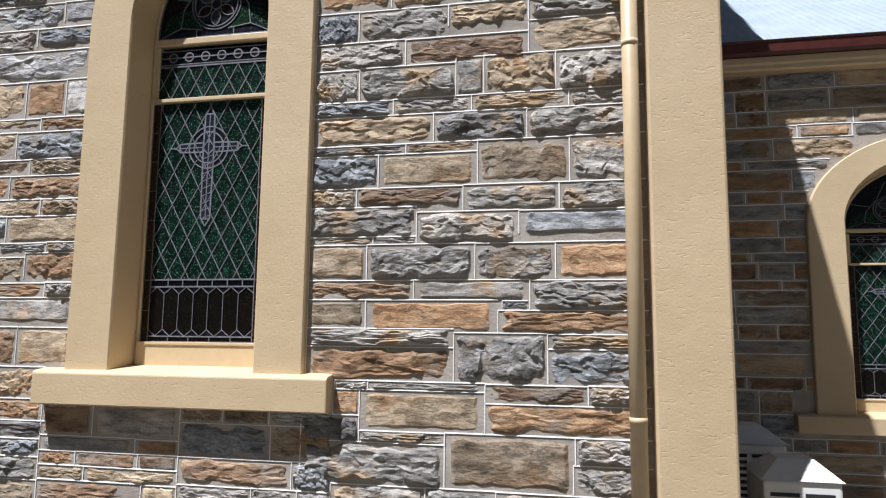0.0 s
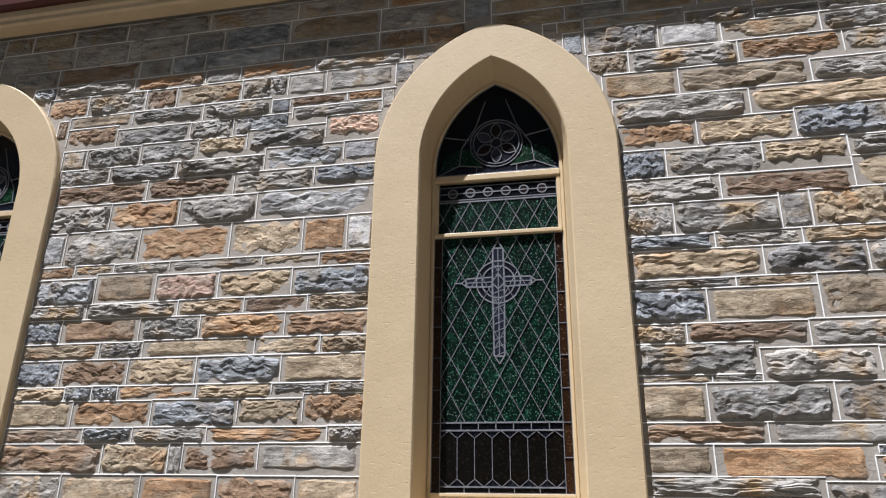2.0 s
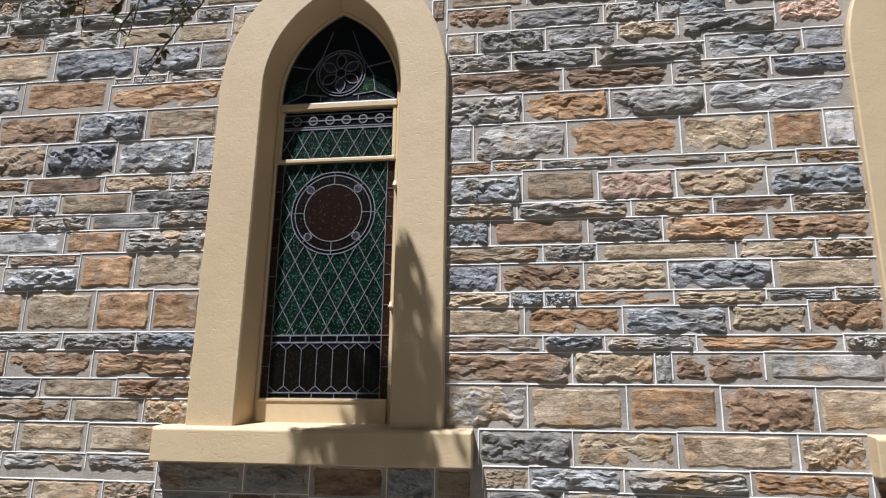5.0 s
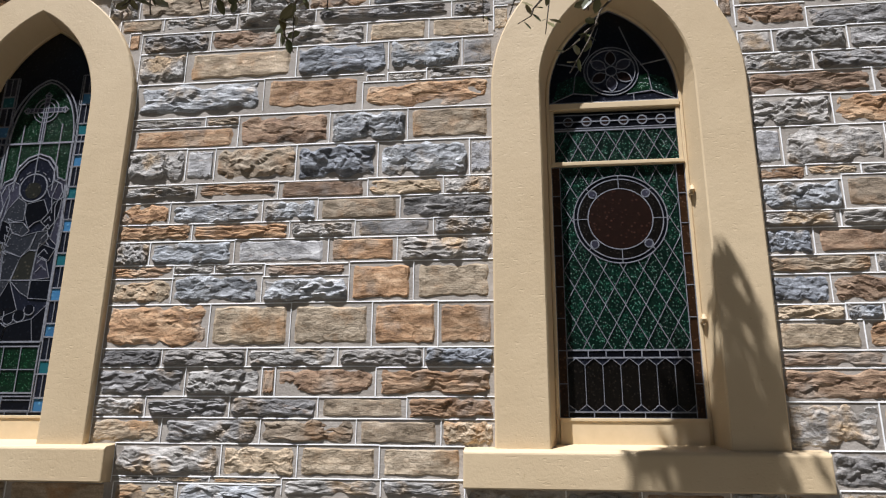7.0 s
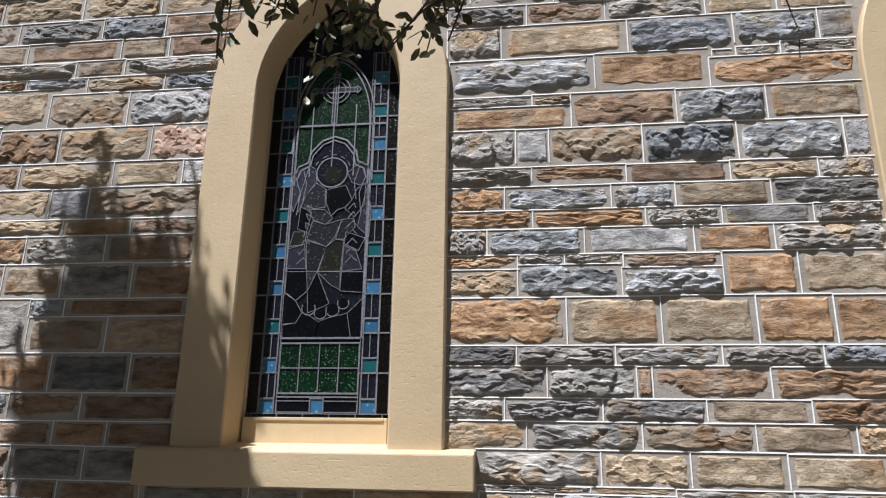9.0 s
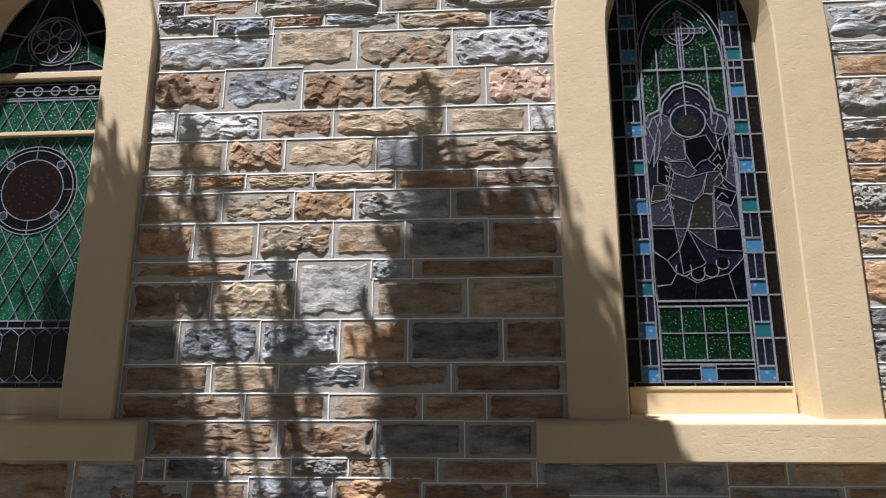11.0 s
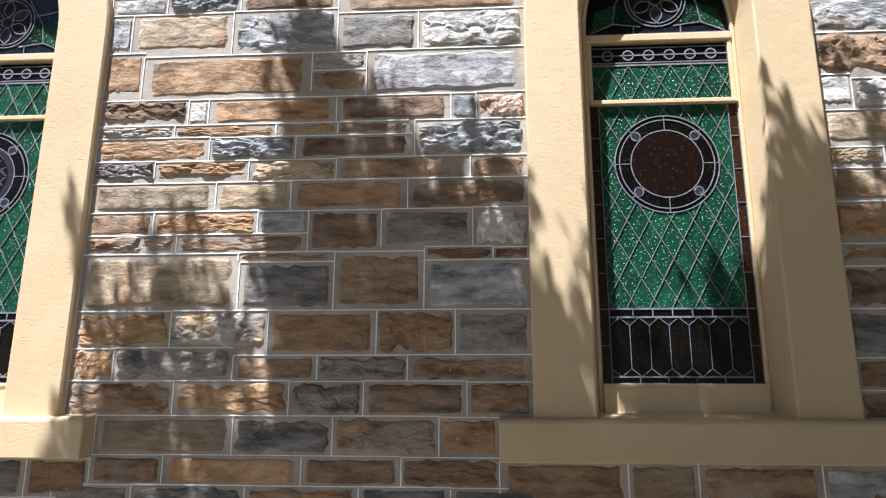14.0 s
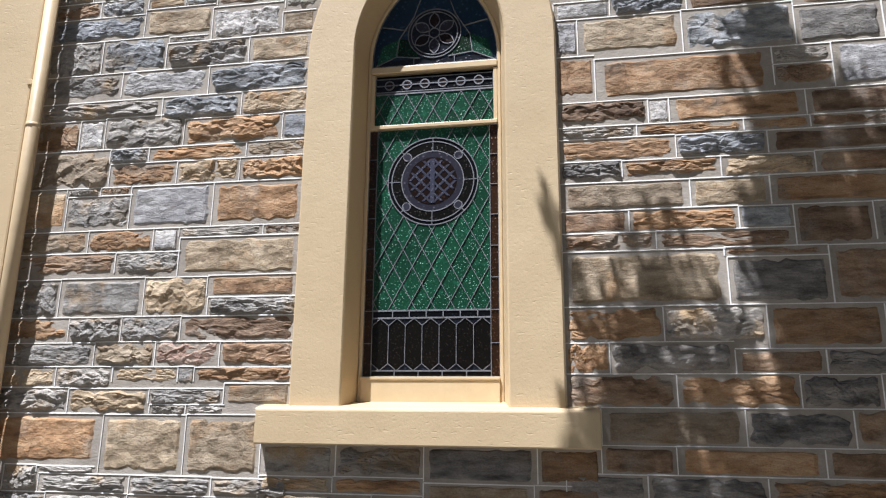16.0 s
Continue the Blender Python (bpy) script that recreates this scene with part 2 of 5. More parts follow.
def prism(bm, outline, y0, y1):
    """An outline of (x, z), in order, given thickness from y0 (front) to y1."""
    front = [bm.verts.new((x, y0, z)) for x, z in outline]
    back = [bm.verts.new((x, y1, z)) for x, z in outline]
    bm.faces.new(front)
    bm.faces.new(back[::-1])
    n = len(outline)
    for i in range(n):
        bm.faces.new((front[i], back[i], back[(i + 1) % n], front[(i + 1) % n]))
    bmesh.ops.recalc_face_normals(bm, faces=bm.faces[-n - 2:])
    return bm


def tube(bm, points, radii, sides=6):
    """A tapered tube through the points."""
    rings = []
    for i, p in enumerate(points):
        a = Vector(points[max(i - 1, 0)])
        b = Vector(points[min(i + 1, len(points) - 1)])
        q = (b - a).to_track_quat("Z", "Y")
        rings.append([bm.verts.new(Vector(p) + q @ Vector((radii[i] * math.cos(k * math.tau / sides), radii[i] * math.sin(k * math.tau / sides), 0))) for k in range(sides)])
    for a, b in zip(rings, rings[1:]):
        for k in range(sides):
            bm.faces.new((a[k], a[(k + 1) % sides], b[(k + 1) % sides], b[k]))
    bm.faces.new(rings[0][::-1])
    bm.faces.new(rings[-1])
    return bm


# ---- plan ----
WALL_Y, BACK_Y, FACE_Y, GLASS_Y = 3.25, 3.72, 3.208, 3.385
EAVE_Z = 4.56
PITCH = 3.41
CENTRES = [-2.09 - PITCH * i for i in range(5)]
WEST, EAST = -18.42, 0.55
SILL_Z, SPRING = 1.352, 3.25
OUTER, INNER, LIGHT = 0.668, 0.404, 0.352
OUTER_RISE, INNER_RISE, LIGHT_RISE = 0.865, 0.622, 0.545


def arch_half(hw, rise, z):
    """Half the width of a pointed arch at height z above its springing."""
    if z <= 0:
        return hw
    if z >= rise:
        return 0.0
    r = (hw * hw + rise * rise) / (2 * hw)
    return max(0.0, math.sqrt(max(r * r - z * z, 0)) + hw - r)


def arch_path(hw, rise, foot, spring, steps=14):
    """The outline of an arched opening from its right foot over the tip to its left foot."""
    r = (hw * hw + rise * rise) / (2 * hw)
    top = math.asin(min(1, rise / r))
    right = [(hw, foot), (hw, (foot + spring) / 2)]
    right += [(hw - r + r * math.cos(top * i / steps), spring + r * math.sin(top * i / steps)) for i in range(steps + 1)]
    right[-1] = (0.0, spring + rise)
    return right + [(-x, z) for x, z in right[-2::-1]]


def loft(bm, sections, closed=False):
    """Skins the rows of points, each of the same length."""
    rows = [[bm.verts.new(p) for p in s] for s in sections]
    for a, b in zip(rows, rows[1:]):
        for i in range(len(a) - 1):
            bm.faces.new((a[i], b[i], b[i + 1], a[i + 1]))
        if closed:
            bm.faces.new((a[-1], b[-1], b[0], a[0]))
    return rows


# ---- ground and shell of the church ----
tagged(part("ground", box(-400, 400, -400, 400, -0.3, 0), GROUND), "dark worn asphalt ground beside the church", "ground", kind="structure")


def bay_wall(name, x0, x1, left, right):
    """Mortared wall core between two window axes, with half of an arched opening at either side where there is a window."""
    bm = bmesh.new()
    hw = INNER + 0.06
    a = x0 + hw if left else x0
    b = x1 - hw if right else x1
    block(bm, a, b, WALL_Y, BACK_Y, 0, EAVE_Z)
    for xc, side, on in ((x0, 1, left), (x1, -1, right)):
        if not on:
            continue
        block(bm, min(xc, xc + side * hw), max(xc, xc + side * hw), WALL_Y, BACK_Y, 0, SILL_Z - 0.05)
        zs = [SPRING + (INNER_RISE + 0.06) * i / 7 for i in range(8)]
        pts = [(xc + side * arch_half(hw, INNER_RISE + 0.06, z - SPRING), z) for z in zs]
        for p, q in zip(pts, pts[1:]):
            o = [p, q, (q[0], EAVE_Z), (p[0], EAVE_Z)]
            if abs(p[0] - q[0]) > 1e-4:
                prism(bm, o, WALL_Y, BACK_Y)
    return tagged(part(name, bm, MORTAR), "coursed rubble stone church wall with white tuck pointing", "wall", kind="structure")


BAY = {}
for i, code in enumerate("abcdef"):
    x1 = CENTRES[i - 1] if i else EAST
    x0 = CENTRES[i] if i < 5 else WEST
    BAY[code] = bay_wall("wall_%d" % (i + 1), x0, x1, i < 5, i > 0)

for name, dims in (("wall_east", (EAST - 0.3, EAST, BACK_Y, 10.0, 0, EAVE_Z)), ("wall_west", (WEST, WEST + 0.3, BACK_Y, 10.0, 0, EAVE_Z)),
                   ("wall_back", (WEST, EAST, 10.0, 10.4, 0, EAVE_Z))):
    tagged(part(name, box(*dims), PLAIN_WALL), "plain plastered church wall", "wall", kind="structure")
tagged(part("ceiling", box(WEST + 0.3, EAST - 0.3, BACK_Y, 10.0, EAVE_Z - 0.1, EAVE_Z - 0.02), PLAIN_WALL), "plain dim nave ceiling", "ceiling", kind="structure")


def gable_roof():
    """Roof of the nave: two sheets at 45 degrees and gable walls."""
    ridge_y = (3.06 + 10.6) / 2
    rise = ridge_y - 3.06
    bm = bmesh.new()
    for s in (1, -1):
        e, r = ridge_y - s * (ridge_y - 3.06), ridge_y
        z0, z1 = 4.70, 4.70 + rise
        vs = []
        for x in (WEST - 0.1, EAST + 0.1):
            vs.append([bm.verts.new(p) for p in ((x, e, z0), (x, r, z1), (x, r, z1 + 0.06), (x, e, z0 + 0.06))])
        for k in range(4):
            bm.faces.new((vs[0][k], vs[0][(k + 1) % 4], vs[1][(k + 1) % 4], vs[1][k]))
        bm.faces.new(vs[0])
        bm.faces.new(vs[1][::-1])
    tagged(part("roof", bm, ZINC), "steep pale sheet roof of the church", "roof", kind="structure")
    for n, x in (("gable_east", EAST - 0.3), ("gable_west", WEST)):
        bm = bmesh.new()
        a = [bm.verts.new((x, y, z)) for y, z in ((3.3, EAVE_Z), (10.3, EAVE_Z), (ridge_y, 4.68 + rise))]
        b = [bm.verts.new((x + 0.3, y, z)) for y, z in ((3.3, EAVE_Z), (10.3, EAVE_Z), (ridge_y, 4.68 + rise))]
        bm.faces.new(a), bm.faces.new(b[::-1])
        for k in range(3):
            bm.faces.new((a[k], b[k], b[(k + 1) % 3], a[(k + 1) % 3]))
        tagged(part(n, bm, MORTAR), "stone gable wall under the roof", "wall", kind="structure")


gable_roof()


def eave_section(name, x0, x1, z0, y_wall, shift=0.0):
    """Cream moulded soffit board and a maroon quad gutter above it."""
    root = thing(name, (x0 + x1) / 2, y_wall, z0, "cream moulded eaves board with a maroon gutter along the wall top", "gutter", kind="structure")
    inv = Matrix.Translation((-(x0 + x1) / 2, -y_wall, -z0))
    for n, mat, prof in (("eaves_board", CREAM, ((0.0, 0.0), (-0.10, 0.0), (-0.115, 0.012), (-0.115, 0.04), (-0.13, 0.055), (-0.13, 0.10), (0.0, 0.10))),
                         ("gutter_trough", MAROON, ((-0.02, 0.104), (-0.15, 0.104), (-0.175, 0.125), (-0.18, 0.20), (-0.19, 0.215), (-0.165, 0.215), (-0.16, 0.13), (-0.02, 0.13)))):
        bm = bmesh.new()
        loft(bm, [[(x, y_wall + y, z0 + z) for y, z in prof] for x in (x0, x1)], True)
        for row in (0, 1):
            k = len(prof)
            bm.verts.ensure_lookup_table()
            bm.faces.new([bm.verts[row * k + i] for i in range(k)])
        bmesh.ops.recalc_face_normals(bm, faces=bm.faces)
        bm.transform(inv)
        part(n, bm, mat, root)
    return root


eave_section("eaves_gutter", WEST - 0.05, EAST + 0.05, 4.46, WALL_Y - 0.045)

for name, x0, x1 in (("corner_pier", 0.222, EAST), ("corner_pier", WEST, -18.05)):
    root = thing(name, (x0 + x1) / 2, 3.2, 0, "cream rendered corner pier of the church wall", "pier", kind="structure")
    if x0 > 0:
        part("pier_return", box(x1 - (x0 + x1) / 2 + 0.002, x1 - (x0 + x1) / 2 + 0.034, 0.12, 0.45, 0, EAVE_Z - 0.1, 0.004), RENDER, root)
    part("pier_face", box(x0 - (x0 + x1) / 2, x1 - (x0 + x1) / 2, -0.055, 0.25, 0, EAVE_Z - 0.1, 0.012), RENDER, root)


def downpipe(x):
    root = thing("downpipe", x, 3.15, 0, "round cream-painted downpipe beside the corner pier", "downpipe", "downpipes")
    pipe = part("pipe", tube(bmesh.new(), [(0, 0, 0), (0, 0, 4.55)], [0.037, 0.037], 20), PIPE_PAINT, root, smooth=True)
    for z in (1.185, 2.88, 4.0):
        part("collar", tube(bmesh.new(), [(0, 0, z), (0, 0, z + 0.028)], [0.0386, 0.0386], 20), PIPE_PAINT, pipe, smooth=True)
    for z in (0.6, 3.15):
        part("bracket", box(-0.075, -0.03, -0.012, 0.10, z, z + 0.03, 0.003), PIPE_PAINT, pipe)
    return root


downpipe(0.150)
downpipe(-17.998)


# ---- windows ----
def clip_poly(poly, keep):
    """Keeps the part of a polygon on the inner side of the line a*x + b*z <= c."""
    a, b, c = keep
    out = []
    for p, q in zip(poly, poly[1:] + poly[:1]):
        dp, dq = a * p[0] + b * p[1] - c, a * q[0] + b * q[1] - c
        if dp <= 0:
            out.append(p)
        if (dp < 0 < dq) or (dq < 0 < dp):
            s = dp / (dp - dq)
            out.append((p[0] + s * (q[0] - p[0]), p[1] + s * (q[1] - p[1])))
    return out


def area_of(poly):
    return abs(sum(p[0] * q[1] - q[0] * p[1] for p, q in zip(poly, poly[1:] + poly[:1]))) / 2


class Glazing:
    """Collects leads and glass pieces of one window; all places are (across, up) from the window's axis and the ground."""

    def __init__(self, root):
        self.root, self.leads, self.level = root, bmesh.new(), 0

    def pane(self, tint, poly, y=0.0, name="pane"):
        if len(poly) < 3 or area_of(poly) < 6e-5:
            return
        cx, cz = sum(p[0] for p in poly) / len(poly), sum(p[1] for p in poly) / len(poly)
        inner = [(cx + (x - cx) * 0.985, cz + (z - cz) * 0.985) for x, z in poly]
        key = (tint, tuple((round(x - cx, 4), round(z - cz, 4)) for x, z in inner))
        if key not in PANES:
            PANES[key] = mesh_of("pane", prism(bmesh.new(), list(key[1]), -0.002, 0.003), GLASS[tint])
        ob = new(name, PANES[key])
        ob.parent, ob.location = self.root, (cx, y, cz)

    def lead(self, p, q, w=0.0038):
        d = Vector((q[0] - p[0], q[1] - p[1]))
        if d.length < 0.004:
            return
        d.normalize()
        n = Vector((-d.y, d.x)) * w / 2
        w = w if w < 0.004 else 0.0015 + 0.62 * w
        self.level = (self.level + 1) % 7
        y = -0.0055 - 0.0003 * self.level
        prism(self.leads, [(p[0] + n.x, p[1] + n.y), (p[0] - n.x, p[1] - n.y), (q[0] - n.x, q[1] - n.y), (q[0] + n.x, q[1] + n.y)], y, 0.004)

    def line(self, points, w=0.007, closed=False):
        pts = list(points) + ([points[0]] if closed else [])
        for p, q in zip(pts, pts[1:]):
            self.lead(p, q, w)

    def rect(self, x0, x1, z0, z1, tint, w=0.0038):
        self.pane(tint, [(x0, z0), (x1, z0), (x1, z1), (x0, z1)])
        self.line([(x0, z0), (x1, z0), (x1, z1), (x0, z1)], w * 0.75, True)

    def ring(self, cx, cz, r, w=0.007, a0=0.0, a1=360.0, steps=36):
        rad = [radians(a0 + (a1 - a0) * i / steps) for i in range(steps + 1)]
        self.line([(cx + r * math.cos(a), cz + r * math.sin(a)) for a in rad], w)

    def disc(self, cx, cz, r, tint, y=0.0, steps=28):
        self.pane(tint, [(cx + r * math.cos(k * math.tau / steps), cz + r * math.sin(k * math.tau / steps)) for k in range(steps)], y)

    def lattice(self, x0, x1, z0, z1, tint, w, h, cx, cz, hole=0.0, hz=0.0):
        """Diamond quarries between the given edges, leaving out a round hole."""
        i0, i1 = math.floor((x0 - cx) / w) - 1, math.ceil((x1 - cx) / w) + 1
        j0, j1 = math.floor((z0 - cz) / h) - 1, math.ceil((z1 - cz) / h) + 1
        for i in range(2 * i0, 2 * i1 + 1):
            for j in range(2 * j0, 2 * j1 + 1):
                if (i + j) % 2:
                    continue
                x, z = cx + i * w / 2, cz + j * h / 2
                poly = [(x, z - h / 2), (x + w / 2, z), (x, z + h / 2), (x - w / 2, z)]
                for keep in ((1, 0, x1), (-1, 0, -x0), (0, 1, z1), (0, -1, -z0)):
                    poly = clip_poly(poly, keep) if poly else poly
                if poly and not (hole and all(math.hypot(p[0], p[1] - hz) < hole for p in poly)):
                    self.pane(tint, poly, name="diamond_pane")
        slope = h / w
        for s in (1, -1):
            for k in range(-40, 41):
                c = cz + (k + 0.5) * h - s * slope * cx
                cuts = [x0, x1]
                for z in (z0, z1):
                    x = (z - c) / (s * slope)
                    if x0 < x < x1:
                        cuts.append(x)
                if hole:
                    a, b, d = 1 + slope * slope, 2 * s * slope * (c - hz), (c - hz) ** 2 - hole * hole
                    q = b * b - 4 * a * d
                    if q > 0:
                        cuts += [x for x in ((-b - math.sqrt(q)) / (2 * a), (-b + math.sqrt(q)) / (2 * a)) if x0 < x < x1]
                cuts.sort()
                for a, b in zip(cuts, cuts[1:]):
                    m = (a + b) / 2
                    z = s * slope * m + c
                    if z0 < z < z1 and not (hole and math.hypot(m, z - hz) < hole):
                        self.lead((a, s * slope * a + c), (b, s * slope * b + c), 0.0030)

    def finish(self):
        part("leads", self.leads, LEAD, self.root, "dull grey lead cames")


PANES = {}


def border(g, z0, z1):
    """Narrow brown strips along both jambs and the bottom rail."""
    for s in (-1, 1):
        n = round((z1 - z0) / 0.165)
        for k in range(n):
            a, b = z0 + (z1 - z0) * k / n, z0 + (z1 - z0) * (k + 1) / n
            g.rect(min(s * 0.307, s * 0.350), max(s * 0.307, s * 0.350), a, b, "brown", 0.005)
    for k in range(5):
        g.rect(-0.307 + 0.1228 * k, -0.307 + 0.1228 * (k + 1), z0 - 0.0, z0 + 0.028, "amber", 0.006)


def rose(g, top, green):
    """Arched head light: a six-petalled rose in a ring, green corners, dark surround."""
    cz = SPRING + top + 0.155
    head = [(x, z + top) for x, z in arch_path(LIGHT, LIGHT_RISE, SPRING - 0.035, SPRING, 12)]
    # westernmost head: the sky's reflection is painted in as a blue pane
    g.pane("sky_reflection" if g.root.location.x < -14 else "navy", head, 0.003)
    for s in (-1, 1):
        g.pane("emerald", [(s * 0.08, cz - 0.145), (s * 0.21, cz - 0.13), (s * 0.20, cz - 0.02), (s * 0.15, cz - 0.03)], 0.0)
        g.pane(green, [(s * 0.21, cz - 0.13), (s * 0.33, cz - 0.18), (s * 0.30, cz - 0.06), (s * 0.20, cz - 0.02)], 0.0)
        g.line([(s * 0.08, cz - 0.148), (s * 0.215, cz - 0.13), (s * 0.335, cz - 0.185)], 0.0045)
        g.line([(s * 0.215, cz - 0.13), (s * 0.20, cz - 0.02), (s * 0.12, cz + 0.11)], 0.0045)
        g.line([(s * 0.115, cz - 0.15), (s * 0.115, cz - 0.185)], 0.0045)
        g.line([(s * 0.16, cz + 0.03), (s * 0.30, cz + 0.06)], 0.0045)
        g.line([(s * 0.12, cz + 0.11), (s * 0.06, cz + 0.28)], 0.0045)
    for x0, x1 in ((-0.115, 0.115), (-0.335, -0.115), (0.115, 0.335)):
        g.pane("slate", [(x0, cz - 0.185), (x1, cz - 0.185), (x1, cz - 0.15), (x0, cz - 0.15)], 0.001)
    g.ring(0, cz, 0.150, 0.0045)
    g.ring(0, cz, 0.132, 0.0045)
    g.disc(0, cz, 0.148, "slate", 0.001)
    g.ring(0, cz, 0.030, 0.0045, steps=16)
    for k in range(6):
        a = math.tau * k / 6 + math.pi / 2
        d, n = (math.cos(a), math.sin(a)), (-math.sin(a), math.cos(a))
        petal = [(d[0] * r + n[0] * o, cz + d[1] * r + n[1] * o) for r, o in ((0.03, 0), (0.055, 0.024), (0.08, 0.03), (0.105, 0.022), (0.128, 0), (0.105, -0.022), (0.08, -0.03), (0.055, -0.024))]
        g.pane("violet" if k % 2 else "ruby", petal, -0.001)
        g.line(petal, 0.0045, True)
    g.line(head, 0.008, True)


def medallion(g, tint, knot):
    cz = 2.532
    g.disc(0, cz, 0.243, "navy", -0.001, 40)
    g.disc(0, cz, 0.222, "amber", -0.0022, 40)
    g.disc(0, cz, 0.168, tint, -0.0034, 36)
    for r in (0.243, 0.222, 0.168):
        g.ring(0, cz, r, 0.005, steps=48)
    for k in range(4):
        a = math.pi / 2 * k
        g.lead((0.168 * math.cos(a), cz + 0.168 * math.sin(a)), (0.243 * math.cos(a), cz + 0.243 * math.sin(a)))
        a += math.pi / 4
        g.ring(0.196 * math.cos(a), cz + 0.196 * math.sin(a), 0.021, 0.006, steps=14)
        g.disc(0.196 * math.cos(a), cz + 0.196 * math.sin(a), 0.02, "violet", -0.0045, 14)
        g.lead((0.222 * math.cos(a), cz + 0.222 * math.sin(a)), (0.243 * math.cos(a), cz + 0.243 * math.sin(a)))
    if knot:
        g.disc(0, cz, 0.135, "ruby", -0.0042, 32)
        for k in range(-2, 3):
            h = math.sqrt(0.125 ** 2 - (0.045 * k) ** 2)
            for s in (0, 1):
                p, q = (0.045 * k, -h), (0.045 * k, h)
                p, q = [(x * 0.7071 - z * 0.7071, x * 0.7071 + z * 0.7071) if s else (x * 0.7071 + z * 0.7071, -x * 0.7071 + z * 0.7071) for x, z in (p, q)]
                g.pane("lilac", [(p[0] - 0.008, cz + p[1]), (p[0] + 0.008, cz + p[1]), (q[0] + 0.008, cz + q[1]), (q[0] - 0.008, cz + q[1])], -0.0055 - 0.0006 * s, "knot_strand")
        g.pane("lilac", [(-0.012, cz - 0.125), (0.012, cz - 0.125), (0.012, cz + 0.125), (-0.012, cz + 0.125)], -0.0072, "knot_strand")


def ring_cross(g):
    """Celtic ring cross of pale glass."""
    cz = 2.57
    g.disc(0, cz, 0.118, "slate", -0.001, 32)
    for r in (0.118, 0.088):
        g.ring(0, cz, r, 0.007, steps=36)
    for arm in ([(-0.027, cz - 0.40), (0.027, cz - 0.40), (0.032, cz), (0.027, cz + 0.19), (-0.027, cz + 0.19), (-0.032, cz)],):
        g.pane("silver", arm, -0.003)
        g.line(arm, 0.008, True)
    for s in (-1, 1):
        arm = [(s * 0.03, cz - 0.027), (s * 0.175, cz - 0.023), (s * 0.175, cz + 0.023), (s * 0.03, cz + 0.027)]
        g.pane("silver", arm, -0.003)
        g.line(arm, 0.008, True)
        g.lead((s * 0.03, cz), (s * 0.175, cz), 0.005)
        tip = [(s * 0.175, cz - 0.018), (s * 0.20, cz), (s * 0.175, cz + 0.018)]
        g.line(tip, 0.006)
        g.lead((s * 0.20, cz), (s * 0.24, cz), 0.006)
    for z in (cz + 0.19, cz - 0.40):
        d = 1 if z > cz else -1
        g.line([(-0.025, z), (0, z + d * 0.04), (0.025, z)], 0.006)
    g.line([(0, cz - 0.04), (0.04, cz), (0, cz + 0.04), (-0.04, cz)], 0.006, True)
    g.lead((0, cz - 0.40), (0, cz + 0.19), 0.005)
    for k in range(9):
        z = cz - 0.40 + 0.042 * k
        g.lead((-0.027, z), (0.027, z + 0.02), 0.004)


def quarry_light(g, green, motif, tint, knot=False):
    """The common glazing: a head with a rose, beads, diamond quarries and a base of long hexagons."""
    rose(g, 0.0, green)
    g.lattice(-0.329, 0.329, 2.86, 3.045, green, 0.1015, 0.185, 0.0, 2.857)
    g.rect(-0.329, 0.329, 3.06, 3.14, "navy", 0.006)
    g.lead((-0.329, 3.047), (0.329, 3.047), 0.008)
    g.lead((-0.329, 3.10), (0.329, 3.10), 0.006)
    for k in range(6):
        x = -0.25 + 0.1 * k
        g.disc(x, 3.10, 0.023, "ruby", -0.003, 16)
        g.ring(x, 3.10, 0.025, 0.007, steps=16)
    hole = 0.243 if motif == "medallion" else 0.0
    g.lattice(-0.305, 0.305, 1.838, 2.832, green, 0.1015, 0.185, 0.0, 2.532, hole, 2.532)
    if motif == "medallion":
        medallion(g, tint, knot)
    else:
        ring_cross(g)
    for z in (1.838, 1.800):
        g.lead((-0.307, z), (0.307, z), 0.008)
    g.pane("navy", [(-0.307, 1.80), (0.307, 1.80), (0.307, 1.838), (-0.307, 1.838)])
    for k in range(6):
        g.lead((-0.2 + 0.088 * k, 1.80), (-0.2 + 0.088 * k, 1.838), 0.005)
    w = 0.614 / 7
    for k in range(7):
        x = -0.307 + w * k
        hexagon = [(x + w / 2, 1.534), (x + w, 1.57), (x + w, 1.762), (x + w / 2, 1.798), (x, 1.762), (x, 1.57)]
        g.pane("amber", hexagon)
        g.line(hexagon, 0.0030, True)
        for top in (1.798, 1.534):
            e = 1.762 if top > 1.7 else 1.57
            g.pane("slate", [(x, top), (x + w / 2, top), (x, e)])
            g.pane("slate", [(x + w, top), (x + w / 2, top), (x + w, e)])
    g.lead((-0.307, 1.533), (0.307, 1.533), 0.007)
    border(g, 1.505, 2.832)


